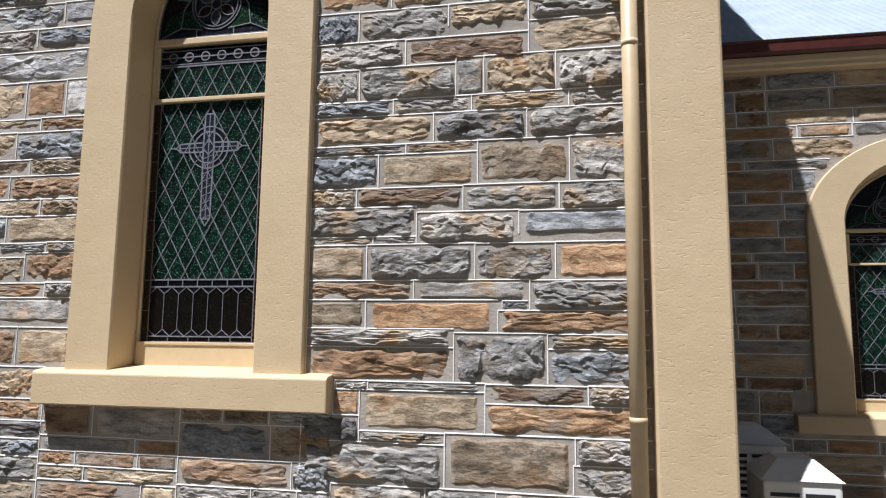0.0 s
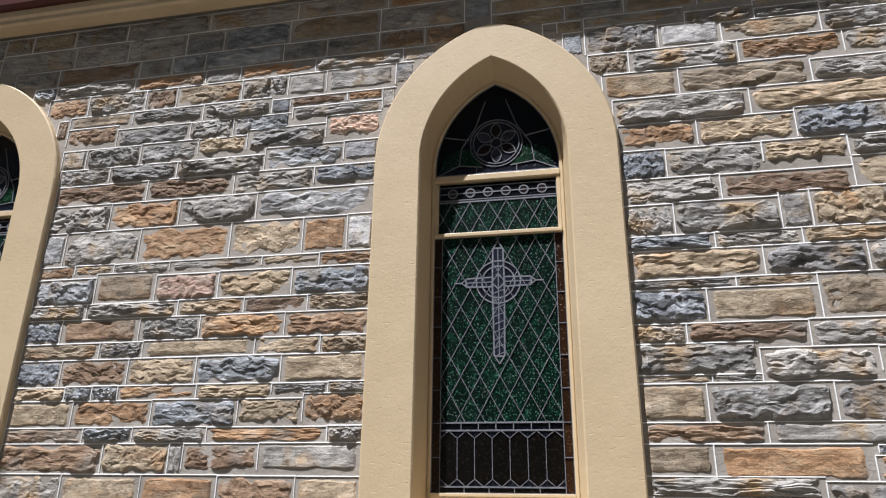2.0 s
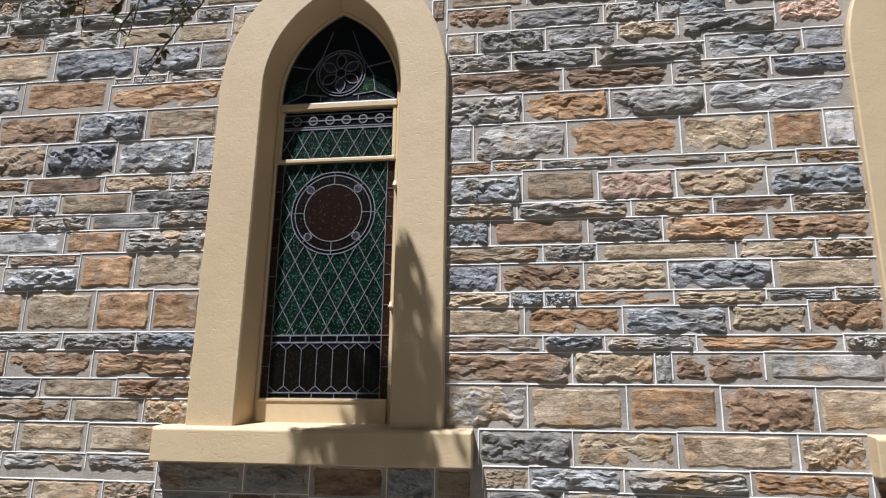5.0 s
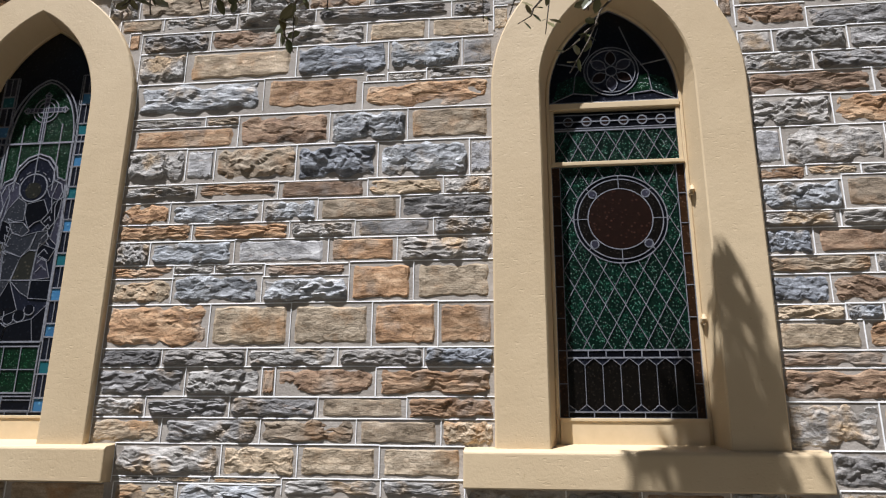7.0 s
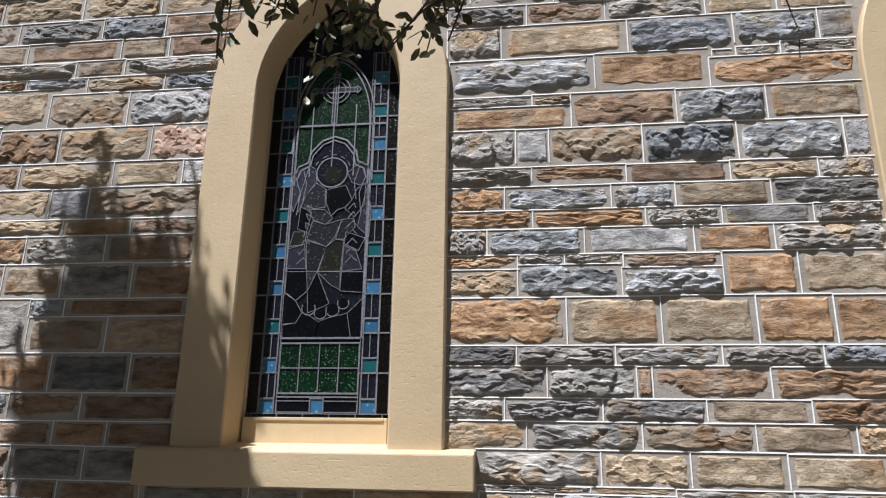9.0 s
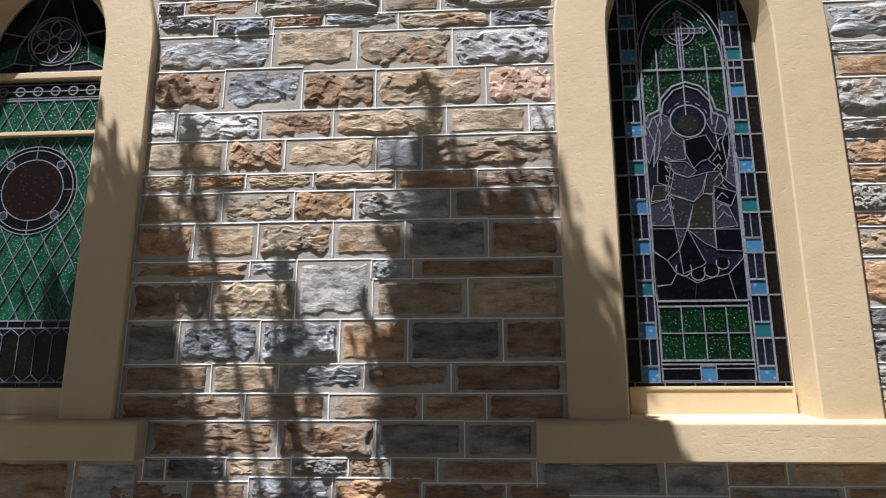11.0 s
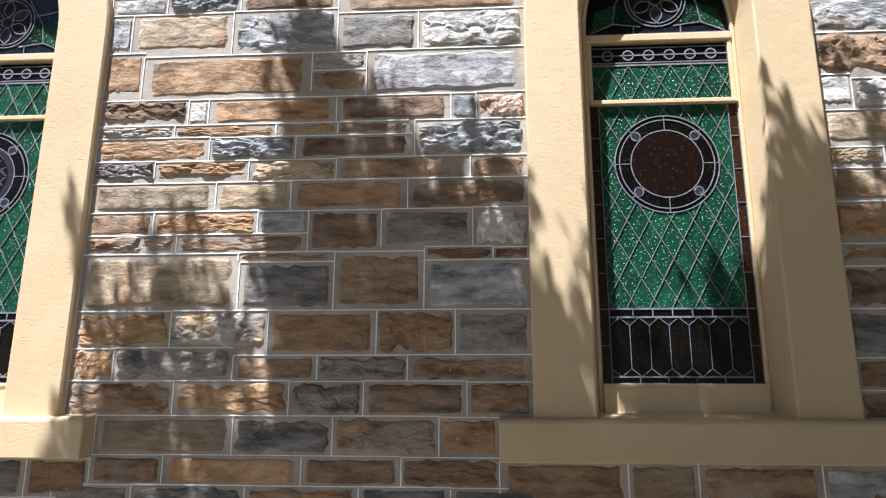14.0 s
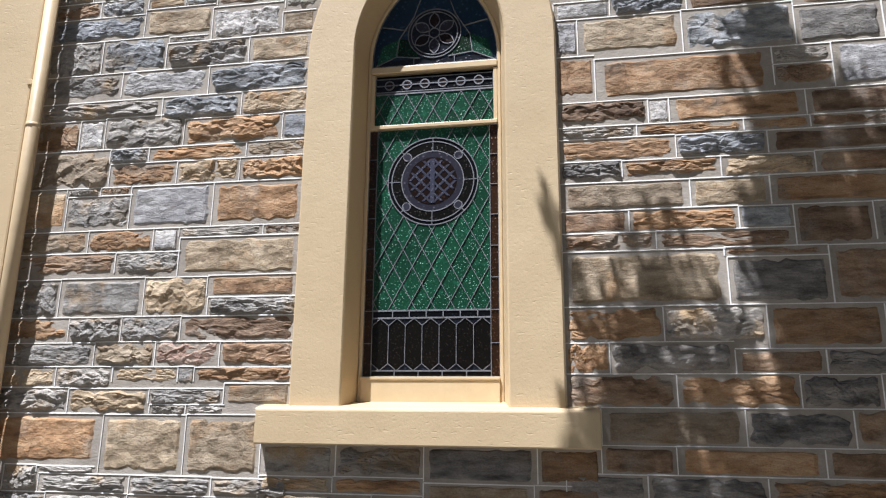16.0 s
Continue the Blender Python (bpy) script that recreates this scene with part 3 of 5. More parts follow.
def figure_light(g):
    """The pictorial light: bordered panel of grey, violet and dark pieces under a lobed niche, a small cross above."""
    head = arch_path(0.372, 0.632, 1.503, SPRING, 12)
    g.pane("navy", head, 0.004)
    inner = [(x * 0.60, z) for x, z in arch_path(0.345, 0.40, 2.75, 3.12, 10)]
    g.pane("emerald", inner, 0.0012)
    for x in (-0.125, 0.0, 0.125):
        g.lead((x, 2.80), (x, 3.36 - abs(x)), 0.006)
    g.lead((-0.30, 3.11), (0.30, 3.11), 0.011)
    g.line(inner, 0.007)
    g.line([(x * 1.12, z + 0.02) for x, z in inner[:-1]], 0.007)
    for cross in ([(-0.014, 3.12), (0.014, 3.12), (0.014, 3.43), (-0.014, 3.43)], [(-0.125, 3.316), (0.125, 3.316), (0.125, 3.344), (-0.125, 3.344)]):
        g.pane("violet", cross, -0.003)
        g.line(cross, 0.0045, True)
    for r in (0.082, 0.056):
        g.ring(0, 3.33, r, 0.0045, steps=28)
    for dx, dz in ((0.125, 0.0), (-0.125, 0.0), (0.0, 0.10)):
        g.line([(dx - 0.022, 3.33 + dz), (dx, 3.352 + dz), (dx + 0.022, 3.33 + dz), (dx, 3.308 + dz)], 0.0045, True)
    for s in (-1, 1):
        z = 1.523
        for k in range(10):
            tint = ("blue", "blue", "teal", "blue", "blue", "teal", "blue", "teal", "blue", "teal")[(k + (s > 0)) % 10]
            hw = arch_half(LIGHT, LIGHT_RISE, z + 0.075 - SPRING)
            if hw < 0.31:
                break
            a, b = sorted((s * 0.226, s * 0.304))
            g.rect(a, b, z, z + 0.072, tint, 0.007)
            g.rect(a, b - 0.0, z + 0.076, z + 0.200, "slate", 0.006)
            g.lead((s * 0.262, z + 0.076), (s * 0.262, z + 0.2), 0.004)
            g.rect(*sorted((s * 0.308, s * 0.368)), z, z + 0.20, "amber", 0.005)
            g.rect(*sorted((s * 0.212, s * 0.223)), z, z + 0.20, "slate", 0.004)
            z += 0.204
    for k in range(5):
        g.rect(-0.34 + 0.136 * k, -0.34 + 0.136 * (k + 1), 1.503, 1.522, "amber", 0.005)
    g.rect(-0.21, -0.035, 1.53, 1.585, "navy", 0.006)
    g.rect(0.035, 0.21, 1.53, 1.585, "navy", 0.006)
    g.rect(-0.035, 0.035, 1.525, 1.598, "blue", 0.007)
    for z in (1.605, 1.622, 1.878, 1.902):
        g.lead((-0.212, z), (0.212, z), 0.007)
    for i in range(4):
        for j in range(2):
            g.rect(-0.208 + 0.104 * i, -0.104 + 0.104 * i, 1.625 + 0.125 * j, 1.75 + 0.125 * j, "emerald", 0.007)
    niche = [(0.215, 1.904), (0.222, 2.80), (0.205, 2.86), (0.15, 2.885), (0.135, 2.95), (0.08, 3.015), (0.01, 3.04), (-0.06, 3.015), (-0.12, 2.95), (-0.135, 2.885), (-0.19, 2.86), (-0.215, 2.80), (-0.212, 1.904)]
    g.pane("slate", niche, 0.0004)
    g.line(niche, 0.009, True)
    g.line([(x * 0.9, 1.904 + (z - 1.904) * 0.98) for x, z in niche[1:-1]], 0.007)

    def piece(tint, *poly):
        g.pane(tint, list(poly), -0.0025)
        g.line(poly, 0.0030, True)

    piece("violet", (-0.215, 2.769), (-0.204, 2.841), (-0.161, 2.877), (-0.124, 2.876), (-0.149, 2.767), (-0.2, 2.596), (-0.216, 2.653))
    piece("violet", (-0.124, 2.868), (-0.09, 2.845), (-0.076, 2.765), (-0.134, 2.694), (-0.173, 2.595), (-0.175, 2.667))
    piece("violet", (0.094, 2.818), (0.159, 2.874), (0.211, 2.865), (0.217, 2.785), (0.207, 2.756), (0.167, 2.743), (0.122, 2.759))
    piece("violet", (0.213, 2.749), (0.237, 2.585), (0.23, 2.446), (0.165, 2.503), (0.19, 2.642))
    piece("pearl", (-0.082, 2.765), (-0.025, 2.727), (-0.021, 2.62), (-0.113, 2.608), (-0.158, 2.623), (-0.134, 2.694))
    piece("navy", (-0.019, 2.72), (0.088, 2.745), (0.127, 2.658), (0.09, 2.617), (0.05, 2.604), (0.015, 2.569), (-0.018, 2.648))
    piece("navy", (0.127, 2.658), (0.152, 2.722), (0.2, 2.749), (0.196, 2.628), (0.144, 2.559), (0.09, 2.61))
    piece("navy", (-0.158, 2.623), (-0.095, 2.593), (-0.116, 2.481), (-0.167, 2.497))
    piece("pearl", (-0.113, 2.608), (-0.022, 2.606), (0.027, 2.555), (-0.015, 2.521), (-0.085, 2.551))
    piece("pearl", (-0.085, 2.544), (-0.015, 2.521), (0.078, 2.547), (0.044, 2.45), (0.001, 2.396), (-0.112, 2.44))
    piece("pearl", (0.078, 2.547), (0.143, 2.552), (0.152, 2.503), (0.094, 2.435), (0.049, 2.436))
    piece("smoke", (-0.187, 2.483), (-0.116, 2.481), (-0.121, 2.412), (-0.206, 2.4))
    piece("violet", (-0.213, 2.387), (-0.121, 2.412), (-0.105, 2.275), (-0.214, 2.277))
    piece("pearl", (-0.113, 2.433), (0.001, 2.396), (-0.042, 2.26), (-0.1, 2.261))
    piece("smoke", (0.001, 2.396), (0.049, 2.436), (0.094, 2.428), (0.085, 2.258), (-0.036, 2.26))
    piece("navy", (0.104, 2.476), (0.21, 2.439), (0.178, 2.371), (0.098, 2.407))
    piece("violet", (0.098, 2.4), (0.165, 2.365), (0.2, 2.269), (0.092, 2.258))
    piece("navy", (-0.215, 2.261), (-0.1, 2.259), (-0.088, 2.154), (-0.149, 2.102), (-0.21, 2.149))
    piece("pearl", (-0.1, 2.259), (-0.042, 2.258), (-0.088, 2.154))
    piece("pearl", (-0.042, 2.258), (0.085, 2.255), (0.089, 2.158), (0.035, 2.185))
    piece("navy", (0.091, 2.255), (0.218, 2.253), (0.22, 2.142), (0.089, 2.151))
    piece("navy", (-0.088, 2.154), (-0.042, 2.258), (0.033, 2.086), (0.013, 2.073), (-0.079, 2.035))
    piece("navy", (-0.21, 2.143), (-0.149, 2.102), (-0.11, 2.036), (-0.139, 1.984), (-0.209, 1.978))
    piece("navy", (-0.209, 1.972), (-0.139, 1.984), (-0.11, 2.036), (-0.079, 2.029), (-0.019, 1.989), (-0.032, 1.905), (-0.207, 1.907))
    piece("navy", (-0.019, 1.989), (0.032, 2.008), (0.134, 2.032), (0.159, 1.903), (-0.032, 1.905))
    piece("navy", (0.134, 2.032), (0.217, 2.116), (0.215, 1.902), (0.159, 1.903))
    g.disc(0.006, 2.823, 0.085, "slate", -0.003, 24)
    g.disc(0.008, 2.805, 0.052, "smoke", -0.0042, 20)
    g.ring(0.006, 2.823, 0.087, 0.007, steps=28)
    for x, z, r in ((-0.075, 2.06, 0.036), (-0.01, 2.035, 0.032), (0.055, 2.05, 0.034), (0.11, 2.085, 0.030)):
        g.disc(x, z, r, "navy", -0.0036, 16)
        g.ring(x, z, r, 0.005, 150.0, 390.0, 14)
    for k in range(7):
        z = 2.30 + 0.05 * k
        g.line([(-0.16 + 0.01 * k, z), (-0.125, z + 0.035), (-0.10 + 0.004 * k, z + 0.01)], 0.004)
        g.line([(0.11, z + 0.005), (0.14, z + 0.04), (0.175 - 0.004 * k, z + 0.012)], 0.004)
    for k in range(5):
        g.ring(0.006, 2.823, 0.105, 0.004, 20 + 30 * k, 34 + 30 * k, 3)
    for sx in (-1, 1):
        g.line([(sx * 0.20, 2.80), (sx * 0.165, 2.70), (sx * 0.18, 2.58)], 0.004)
        g.line([(sx * 0.16, 2.85), (sx * 0.135, 2.76), (sx * 0.15, 2.66)], 0.004)


def ring_strip(bm, outer, inner, y0, y1, soft=0.0, splay=None):
    """A frame between two outlines of equal count, from y0 (front) to y1; its inner side may narrow to a third outline."""
    def toward(p, q, d):
        v = Vector((q[0] - p[0], q[1] - p[1]))
        v = v.normalized() * d if v.length else v
        return p[0] + v.x, p[1] + v.y
    rows = []
    for p, q in zip(outer, inner):
        a, b = toward(p, q, soft), toward(q, p, soft)
        rows.append([(p[0], y1, p[1]), (p[0], y0 + soft, p[1]), (a[0], y0, a[1]), (b[0], y0, b[1]), (q[0], y0 + soft, q[1])])
        rows[-1] += [(q[0], y1, q[1])]
    if splay:
        for row, (x, z) in zip(rows, splay):
            row[-1:] = [(x, -0.010, z), (x, y1, z)]
    made = loft(bm, rows)
    for r in (made[0], made[-1]):
        bm.faces.new(r)
    bmesh.ops.recalc_face_normals(bm, faces=bm.faces)
    return bm


def window(name, xc, glaze, wall_y=WALL_Y, tall=1.0, hinges=False):
    """A lancet: rendered surround and sill, cream timber frame, leaded lights."""
    label = {"figure": "pointed church window with pictorial stained glass and cream surround",
             "cross": "pointed church window with green diamond glass and a ring cross",
             "ruby": "pointed church window with green diamond glass and a dark red medallion",
             "knot": "pointed church window with green diamond glass and a knotwork medallion"}[glaze]
    root = thing(name, xc, GLASS_Y + wall_y - WALL_Y, 0, label, "window", "lancet windows of the church", "structure")
    f = FACE_Y - GLASS_Y
    outer = arch_path(OUTER, OUTER_RISE, SILL_Z - 0.01, SPRING)
    picture = glaze == "figure"
    inner = arch_path(INNER, 0.665 if picture else INNER_RISE, SILL_Z - 0.01, SPRING)
    outer[16] = (0.0, outer[16][1] - 0.008)
    narrow = arch_path(0.380, 0.642, SILL_Z - 0.01, SPRING) if picture else arch_path(LIGHT + 0.020, LIGHT_RISE + 0.022, SILL_Z - 0.01, SPRING)
    bm = ring_strip(bmesh.new(), outer, inner, f, 0.06, 0.008, narrow)
    part("surround", bm, RENDER, root, "cream rendered surround", smooth=False)
    bm = bmesh.new()
    prof = [(-0.226, 1.178), (-0.226, 1.340), (-0.214, 1.3515), (0.055, 1.392), (0.055, 1.178)]
    loft(bm, [[(x, y, z) for y, z in prof] for x in (-0.815, 0.815)], True)
    bm.verts.ensure_lookup_table()
    for r in (0, 5):
        bm.faces.new([bm.verts[r + i] for i in range(5)])
    bmesh.ops.recalc_face_normals(bm, faces=bm.faces)
    bmesh.ops.bevel(bm, geom=[e for e in bm.edges if e.calc_length() > 0.1], offset=0.007, segments=2, affect="EDGES", profile=0.5)
    part("window_sill", bm, RENDER, root, "thick cream rendered sill")
    fo = arch_path(0.379, 0.641, 1.36, SPRING) if picture else arch_path(LIGHT + 0.019, LIGHT_RISE + 0.021, 1.36, SPRING)
    fi = arch_path(0.372, 0.632, 1.36, SPRING) if picture else arch_path(LIGHT, LIGHT_RISE, 1.36, SPRING)
    part("window_frame", ring_strip(bmesh.new(), fo, fi, -0.012 if picture else -0.016, 0.045, 0.004), CREAM, root, "cream painted timber frame")
    part("bottom_rail", box(-0.371 if picture else -LIGHT, 0.371 if picture else LIGHT, -0.03, 0.045, 1.37, 1.503, 0.004), CREAM, root)
    part("rail_bead", box(-LIGHT, LIGHT, -0.036, -0.031, 1.488, 1.503, 0.002), CREAM, root)
    if glaze != "figure":
        part("transom", box(-LIGHT, LIGHT, -0.022, 0.03, 3.170, 3.207, 0.004), CREAM, root)
        part("glazing_bar", box(-LIGHT + 0.002, LIGHT - 0.002, -0.026, 0.03, 2.834, 2.856, 0.003), CREAM, root)
        for s in (-1, 1):
            part("stile", box(*sorted((s * 0.330, s * (LIGHT - 0.001))), -0.014, 0.03, 2.857, 3.164, 0.003), CREAM, root)
    if hinges:
        for z in (1.98, 2.66):
            arm = part("hinge_arm", box(0.356, 0.376, -0.06, -0.014, z - 0.012, z + 0.012, 0.003), CREAM, root)
            part("hinge_knob", tube(bmesh.new(), [(0.366, -0.06, z - 0.025), (0.366, -0.066, z), (0.366, -0.06, z + 0.025)], [0.008, 0.014, 0.008], 10), CREAM, arm)
    g = Glazing(root)
    if glaze == "figure":
        figure_light(g)
    else:
        # two western windows: their brighter light is painted as lighter green glass
        quarry_light(g, "lit_green" if xc < -11 else "green", "cross" if glaze == "cross" else "medallion", "violet" if glaze == "knot" else "ruby", glaze == "knot")
    g.finish()
    root.scale.z = tall
    return root


for i, (xc, glaze) in enumerate(zip(CENTRES, ("cross", "ruby", "figure", "ruby", "knot"))):
    window("window_%d" % (i + 1), xc, glaze, hinges=(i == 1))


# ---- wing beyond the corner ----
WING_Y, WING_X, LOW = 5.62, 2.24, 0.745
bm = bmesh.new()
hw = INNER + 0.06
block(bm, EAST, WING_X - hw, WING_Y, WING_Y + 0.4, 0, 3.63)
block(bm, WING_X + hw, 9.0, WING_Y, WING_Y + 0.4, 0, 3.63)
block(bm, WING_X - hw, WING_X + hw, WING_Y, WING_Y + 0.4, 0, SILL_Z * LOW - 0.05)
zs = [SPRING * LOW + (INNER_RISE * LOW + 0.05) * i / 7 for i in range(8)]
for s in (1, -1):
    pts = [(WING_X + s * arch_half(hw, INNER_RISE * LOW + 0.05, z - zs[0]), z) for z in zs]
    for p, q in zip(pts, pts[1:]):
        prism(bm, [p, q, (q[0], 3.63), (p[0], 3.63)], WING_Y, WING_Y + 0.4)
WING = tagged(part("wall_wing", bm, MORTAR), "shaded stone wall of the set-back wing", "wall", kind="structure")
window("window_6", WING_X, "cross", WING_Y, LOW)
for name, dims in (("wall_wing_end", (8.6, 9.0, WING_Y + 0.4, 10.0, 0, 3.63)), ("wall_wing_back", (EAST, 9.0, 10.0, 10.4, 0, 3.63))):
    tagged(part(name, box(*dims), PLAIN_WALL), "plain wall closing the wing", "wall", kind="structure")
eave_section("wing_gutter", EAST + 0.01, 9.1, 3.605, WING_Y)


def corrugated(name, x0, x1, y0, z0, y1, z1, wave=0.076, depth=0.013):
    bm = bmesh.new()
    n = int((x1 - x0) / wave * 6)
    rows = []
    for k in range(n + 1):
        x = x0 + (x1 - x0) * k / n
        d = depth * math.cos(math.tau * (x - x0) / wave)
        rows.append([(x, y0, z0 + d), (x, y1, z1 + d), (x, y1, z1 + d - 0.02), (x, y0, z0 + d - 0.02)])
    loft(bm, rows, True)
    return tagged(part(name, bm, ZINC), "pale corrugated iron roof of the wing", "roof", kind="structure")


corrugated("roof_wing", EAST + 0.02, 9.1, WING_Y - 0.14, 3.805, 10.4, 7.0)


def condenser(x, y, z, w, d, h, label):
    """Outdoor cooling unit: enamelled case, sloping lid, louvred front, feet."""
    root = thing("air_conditioner", x, y, z, label, "air conditioner", "cooling units by the wing")
    case = part("case", box(-w / 2, w / 2, 0, d, 0.05, h, 0.012), WHITE, root)
    bm = bmesh.new()
    low, high = h + 0.004, h + 0.09
    pts = [(-w / 2 - 0.01, -0.01, low), (w / 2 + 0.01, -0.01, low), (w / 2 + 0.01, d + 0.01, low), (-w / 2 - 0.01, d + 0.01, low)]
    vs = [bm.verts.new(p) for p in pts] + [bm.verts.new((px * 0.45, d / 2 + (py - d / 2) * 0.45, high)) for px, py, _ in pts]
    bm.faces.new(vs[:4][::-1]), bm.faces.new(vs[4:])
    for k in range(4):
        bm.faces.new((vs[k], vs[(k + 1) % 4], vs[4 + (k + 1) % 4], vs[4 + k]))
    part("lid", bm, WHITE, root, "folded white sheet lid")
    for row in range(9):
        for col in range(2):
            a = -w / 2 + 0.03 + col * (w / 2 - 0.02)
            part("louvre_slot", box(a, a + w / 2 - 0.045, -0.003, 0.004, h - 0.07 - row * 0.035, h - 0.052 - row * 0.035), SLOT, case)
    for sx in (-1, 1):
        part("foot", box(sx * (w / 2 - 0.1) - 0.03, sx * (w / 2 - 0.1) + 0.03, 0.02, d - 0.02, 0, 0.05), SLOT, root)
    return root


bm_pad = box(-0.62, 0.35, -0.75, 0.6, 0, 0.06, 0.01)
pad = thing("concrete_pad", 1.25, 4.25, 0, "low concrete pad under the cooling units", "pad")
part("slab", bm_pad, MORTAR, pad)
condenser(0.915, 3.62, 0.06, 0.345, 0.36, 0.83, "white louvred evaporative cooler on a concrete pad")
condenser(0.80, 4.15, 0.06, 0.38, 0.38, 0.92, "grey-shaded white cooler behind the louvred one")


# ---- tree in front of the wall ----
def leaf(bm, at, way, up, size):
    """A small folded, pointed leaf."""
    way, side = way.normalized(), way.cross(up).normalized()
    nrm = side.cross(way)
    pts = [at, at + way * size * 0.35 + side * size * 0.24 + nrm * size * 0.03, at + way * size * 0.75 + side * size * 0.21 + nrm * size * 0.03, at + way * size,
           at + way * size * 0.75 - side * size * 0.21 + nrm * size * 0.03, at + way * size * 0.35 - side * size * 0.24 + nrm * size * 0.03]
    mid = at + way * size * 0.55 - nrm * size * 0.02
    vs = [bm.verts.new(p) for p in pts]
    c = bm.verts.new(mid)
    for k in range(6):
        bm.faces.new((vs[k], vs[(k + 1) % 6], c))


def tree():
    rng = random.Random(7)
    base = Vector((-12.2, -2.6, 0.0))
    root = thing("tree", *base, "broad evergreen tree with drooping leafy twigs near the wall", "tree")
    wood, crown = bmesh.new(), bmesh.new()
    tube(wood, [(0, 0, -0.1), (0.1, 0.1, 1.2), (0.05, 0.3, 2.6), (0.15, 0.6, 4.2)], [0.30, 0.24, 0.21, 0.17], 12)
    fork = Vector((0.15, 0.6, 4.2))

    def rnd(s):
        return Vector((rng.uniform(-s, s), rng.uniform(-s, s), rng.uniform(-s, s)))

    def limb(a, b, r0, r1, sag=0.0):
        pts = [a.lerp(b, k / 5) + rnd(0.05) * (0 < k < 5) + Vector((0, 0, sag * math.sin(math.pi * k / 5))) for k in range(6)]
        tube(wood, pts, [r0 + (r1 - r0) * k / 5 for k in range(6)], 7)
        return pts

    def spray(a, b, count, size, spread):
        """A twig with leaves along it."""
        pts = [a.lerp(b, k / 4) + rnd(0.02) * (k > 0) for k in range(5)]
        tube(wood, pts, [0.006, 0.005, 0.004, 0.003, 0.002], 4)
        for k in range(count):
            t = rng.uniform(0.2, 1.0) * 4
            p = pts[int(min(t, 3.99))].lerp(pts[int(min(t, 3.99)) + 1], t % 1)
            way = (b - a).normalized() * 0.35 + rnd(1.0)
            leaf(crown, p + rnd(spread), way, rnd(1.0) + Vector((0, 0, 1.2)), size * rng.uniform(0.7, 1.25))

    # foliage masses: centre, half width and half height of the shade they throw on the wall, and how many twigs
    masses = ((-9.97, 1.45, 0.30, 0.75, 130), (-9.62, 1.1, 0.14, 0.5, 36), (-9.75, 0.7, 0.3, 0.4, 22), (-10.17, 2.4, 0.05, 0.3, 5), (-10.85, 1.4, 0.04, 0.4, 4), (-11.52, 1.3, 0.09, 0.6, 20),
        (-12.3, 0.85, 0.5, 0.3, 46), (-12.85, 1.2, 0.12, 0.4, 18), (-11.8, 1.5, 0.10, 0.6, 20), (-11.7, 0.7, 0.25, 0.35, 30), (-11.75, 1.2, 0.3, 0.3, 40), (-12.05, 1.75, 0.14, 0.3, 26), (-11.66, 1.8, 0.09, 0.4, 22), (-12.9, 1.25, 0.12, 0.4, 26), (-12.3, 1.35, 0.25, 0.25, 26), (-13.95, 2.1, 0.09, 0.9, 74), (-13.35, 1.4, 0.18, 0.6, 28), (-13.85, 1.2, 0.2, 0.5, 25), (-14.5, 1.1, 0.36, 0.2, 18),
        (-14.65, 1.5, 0.3, 0.4, 16), (-13.75, 1.2, 0.35, 0.5, 16), (-13.15, 1.95, 0.22, 0.35, 34), (-10.05, 1.1, 0.25, 0.5, 24), (-14.2, 0.6, 0.8, 0.25, 8), (-10.6, 0.5, 0.7, 0.25, 16), (-4.98, 1.35, 0.12, 0.5, 24), (-5.27, 1.35, 0.12, 0.45, 20), (-9.4, 1.0, 0.08, 0.4, 10), (-11.35, 2.5, 0.05, 0.1, 2), (-11.28, 1.0, 0.15, 0.4, 14), (-10.1, 1.5, 0.2, 0.7, 44), (-9.85, 1.4, 0.2, 0.6, 56), (-11.56, 2.0, 0.12, 0.3, 18), (-13.62, 2.0, 0.16, 0.6, 32), (-9.45, 1.25, 0.15, 0.35, 50), (-9.56, 1.85, 0.06, 0.4, 20), (-9.3, 1.0, 0.14, 0.2, 30))
    for cx, cz, hx, hz, n in masses:
        hubs = []
        for k in range(n):
            sx, sz = cx + rng.uniform(-hx, hx), cz + rng.uniform(-hz, hz)
            d = rng.uniform(1.0, 1.6)
            p = Vector((sx - SUN_X * d, WALL_Y - d, sz - SUN_Z * d)) - base
            hubs.append(p)
        if not hubs:
            continue
        mid = sum(hubs, Vector()) / len(hubs)
        tip = limb(fork, mid + Vector((0, 0.1, 0)), 0.07, 0.012, 0.5)
        for p in hubs:
            near = min(tip, key=lambda q: (q - p).length)
            if rng.random() < 0.45:
                tube(wood, [near, near.lerp(p, 0.5) + rnd(0.08), p], [0.010, 0.006, 0.003], 4)
            for _ in range(3):
                spray(p, p + Vector((rng.uniform(-0.13, 0.13), rng.uniform(-0.20, 0.20), rng.uniform(-0.16, 0.05))), 11, 0.064, 0.035)
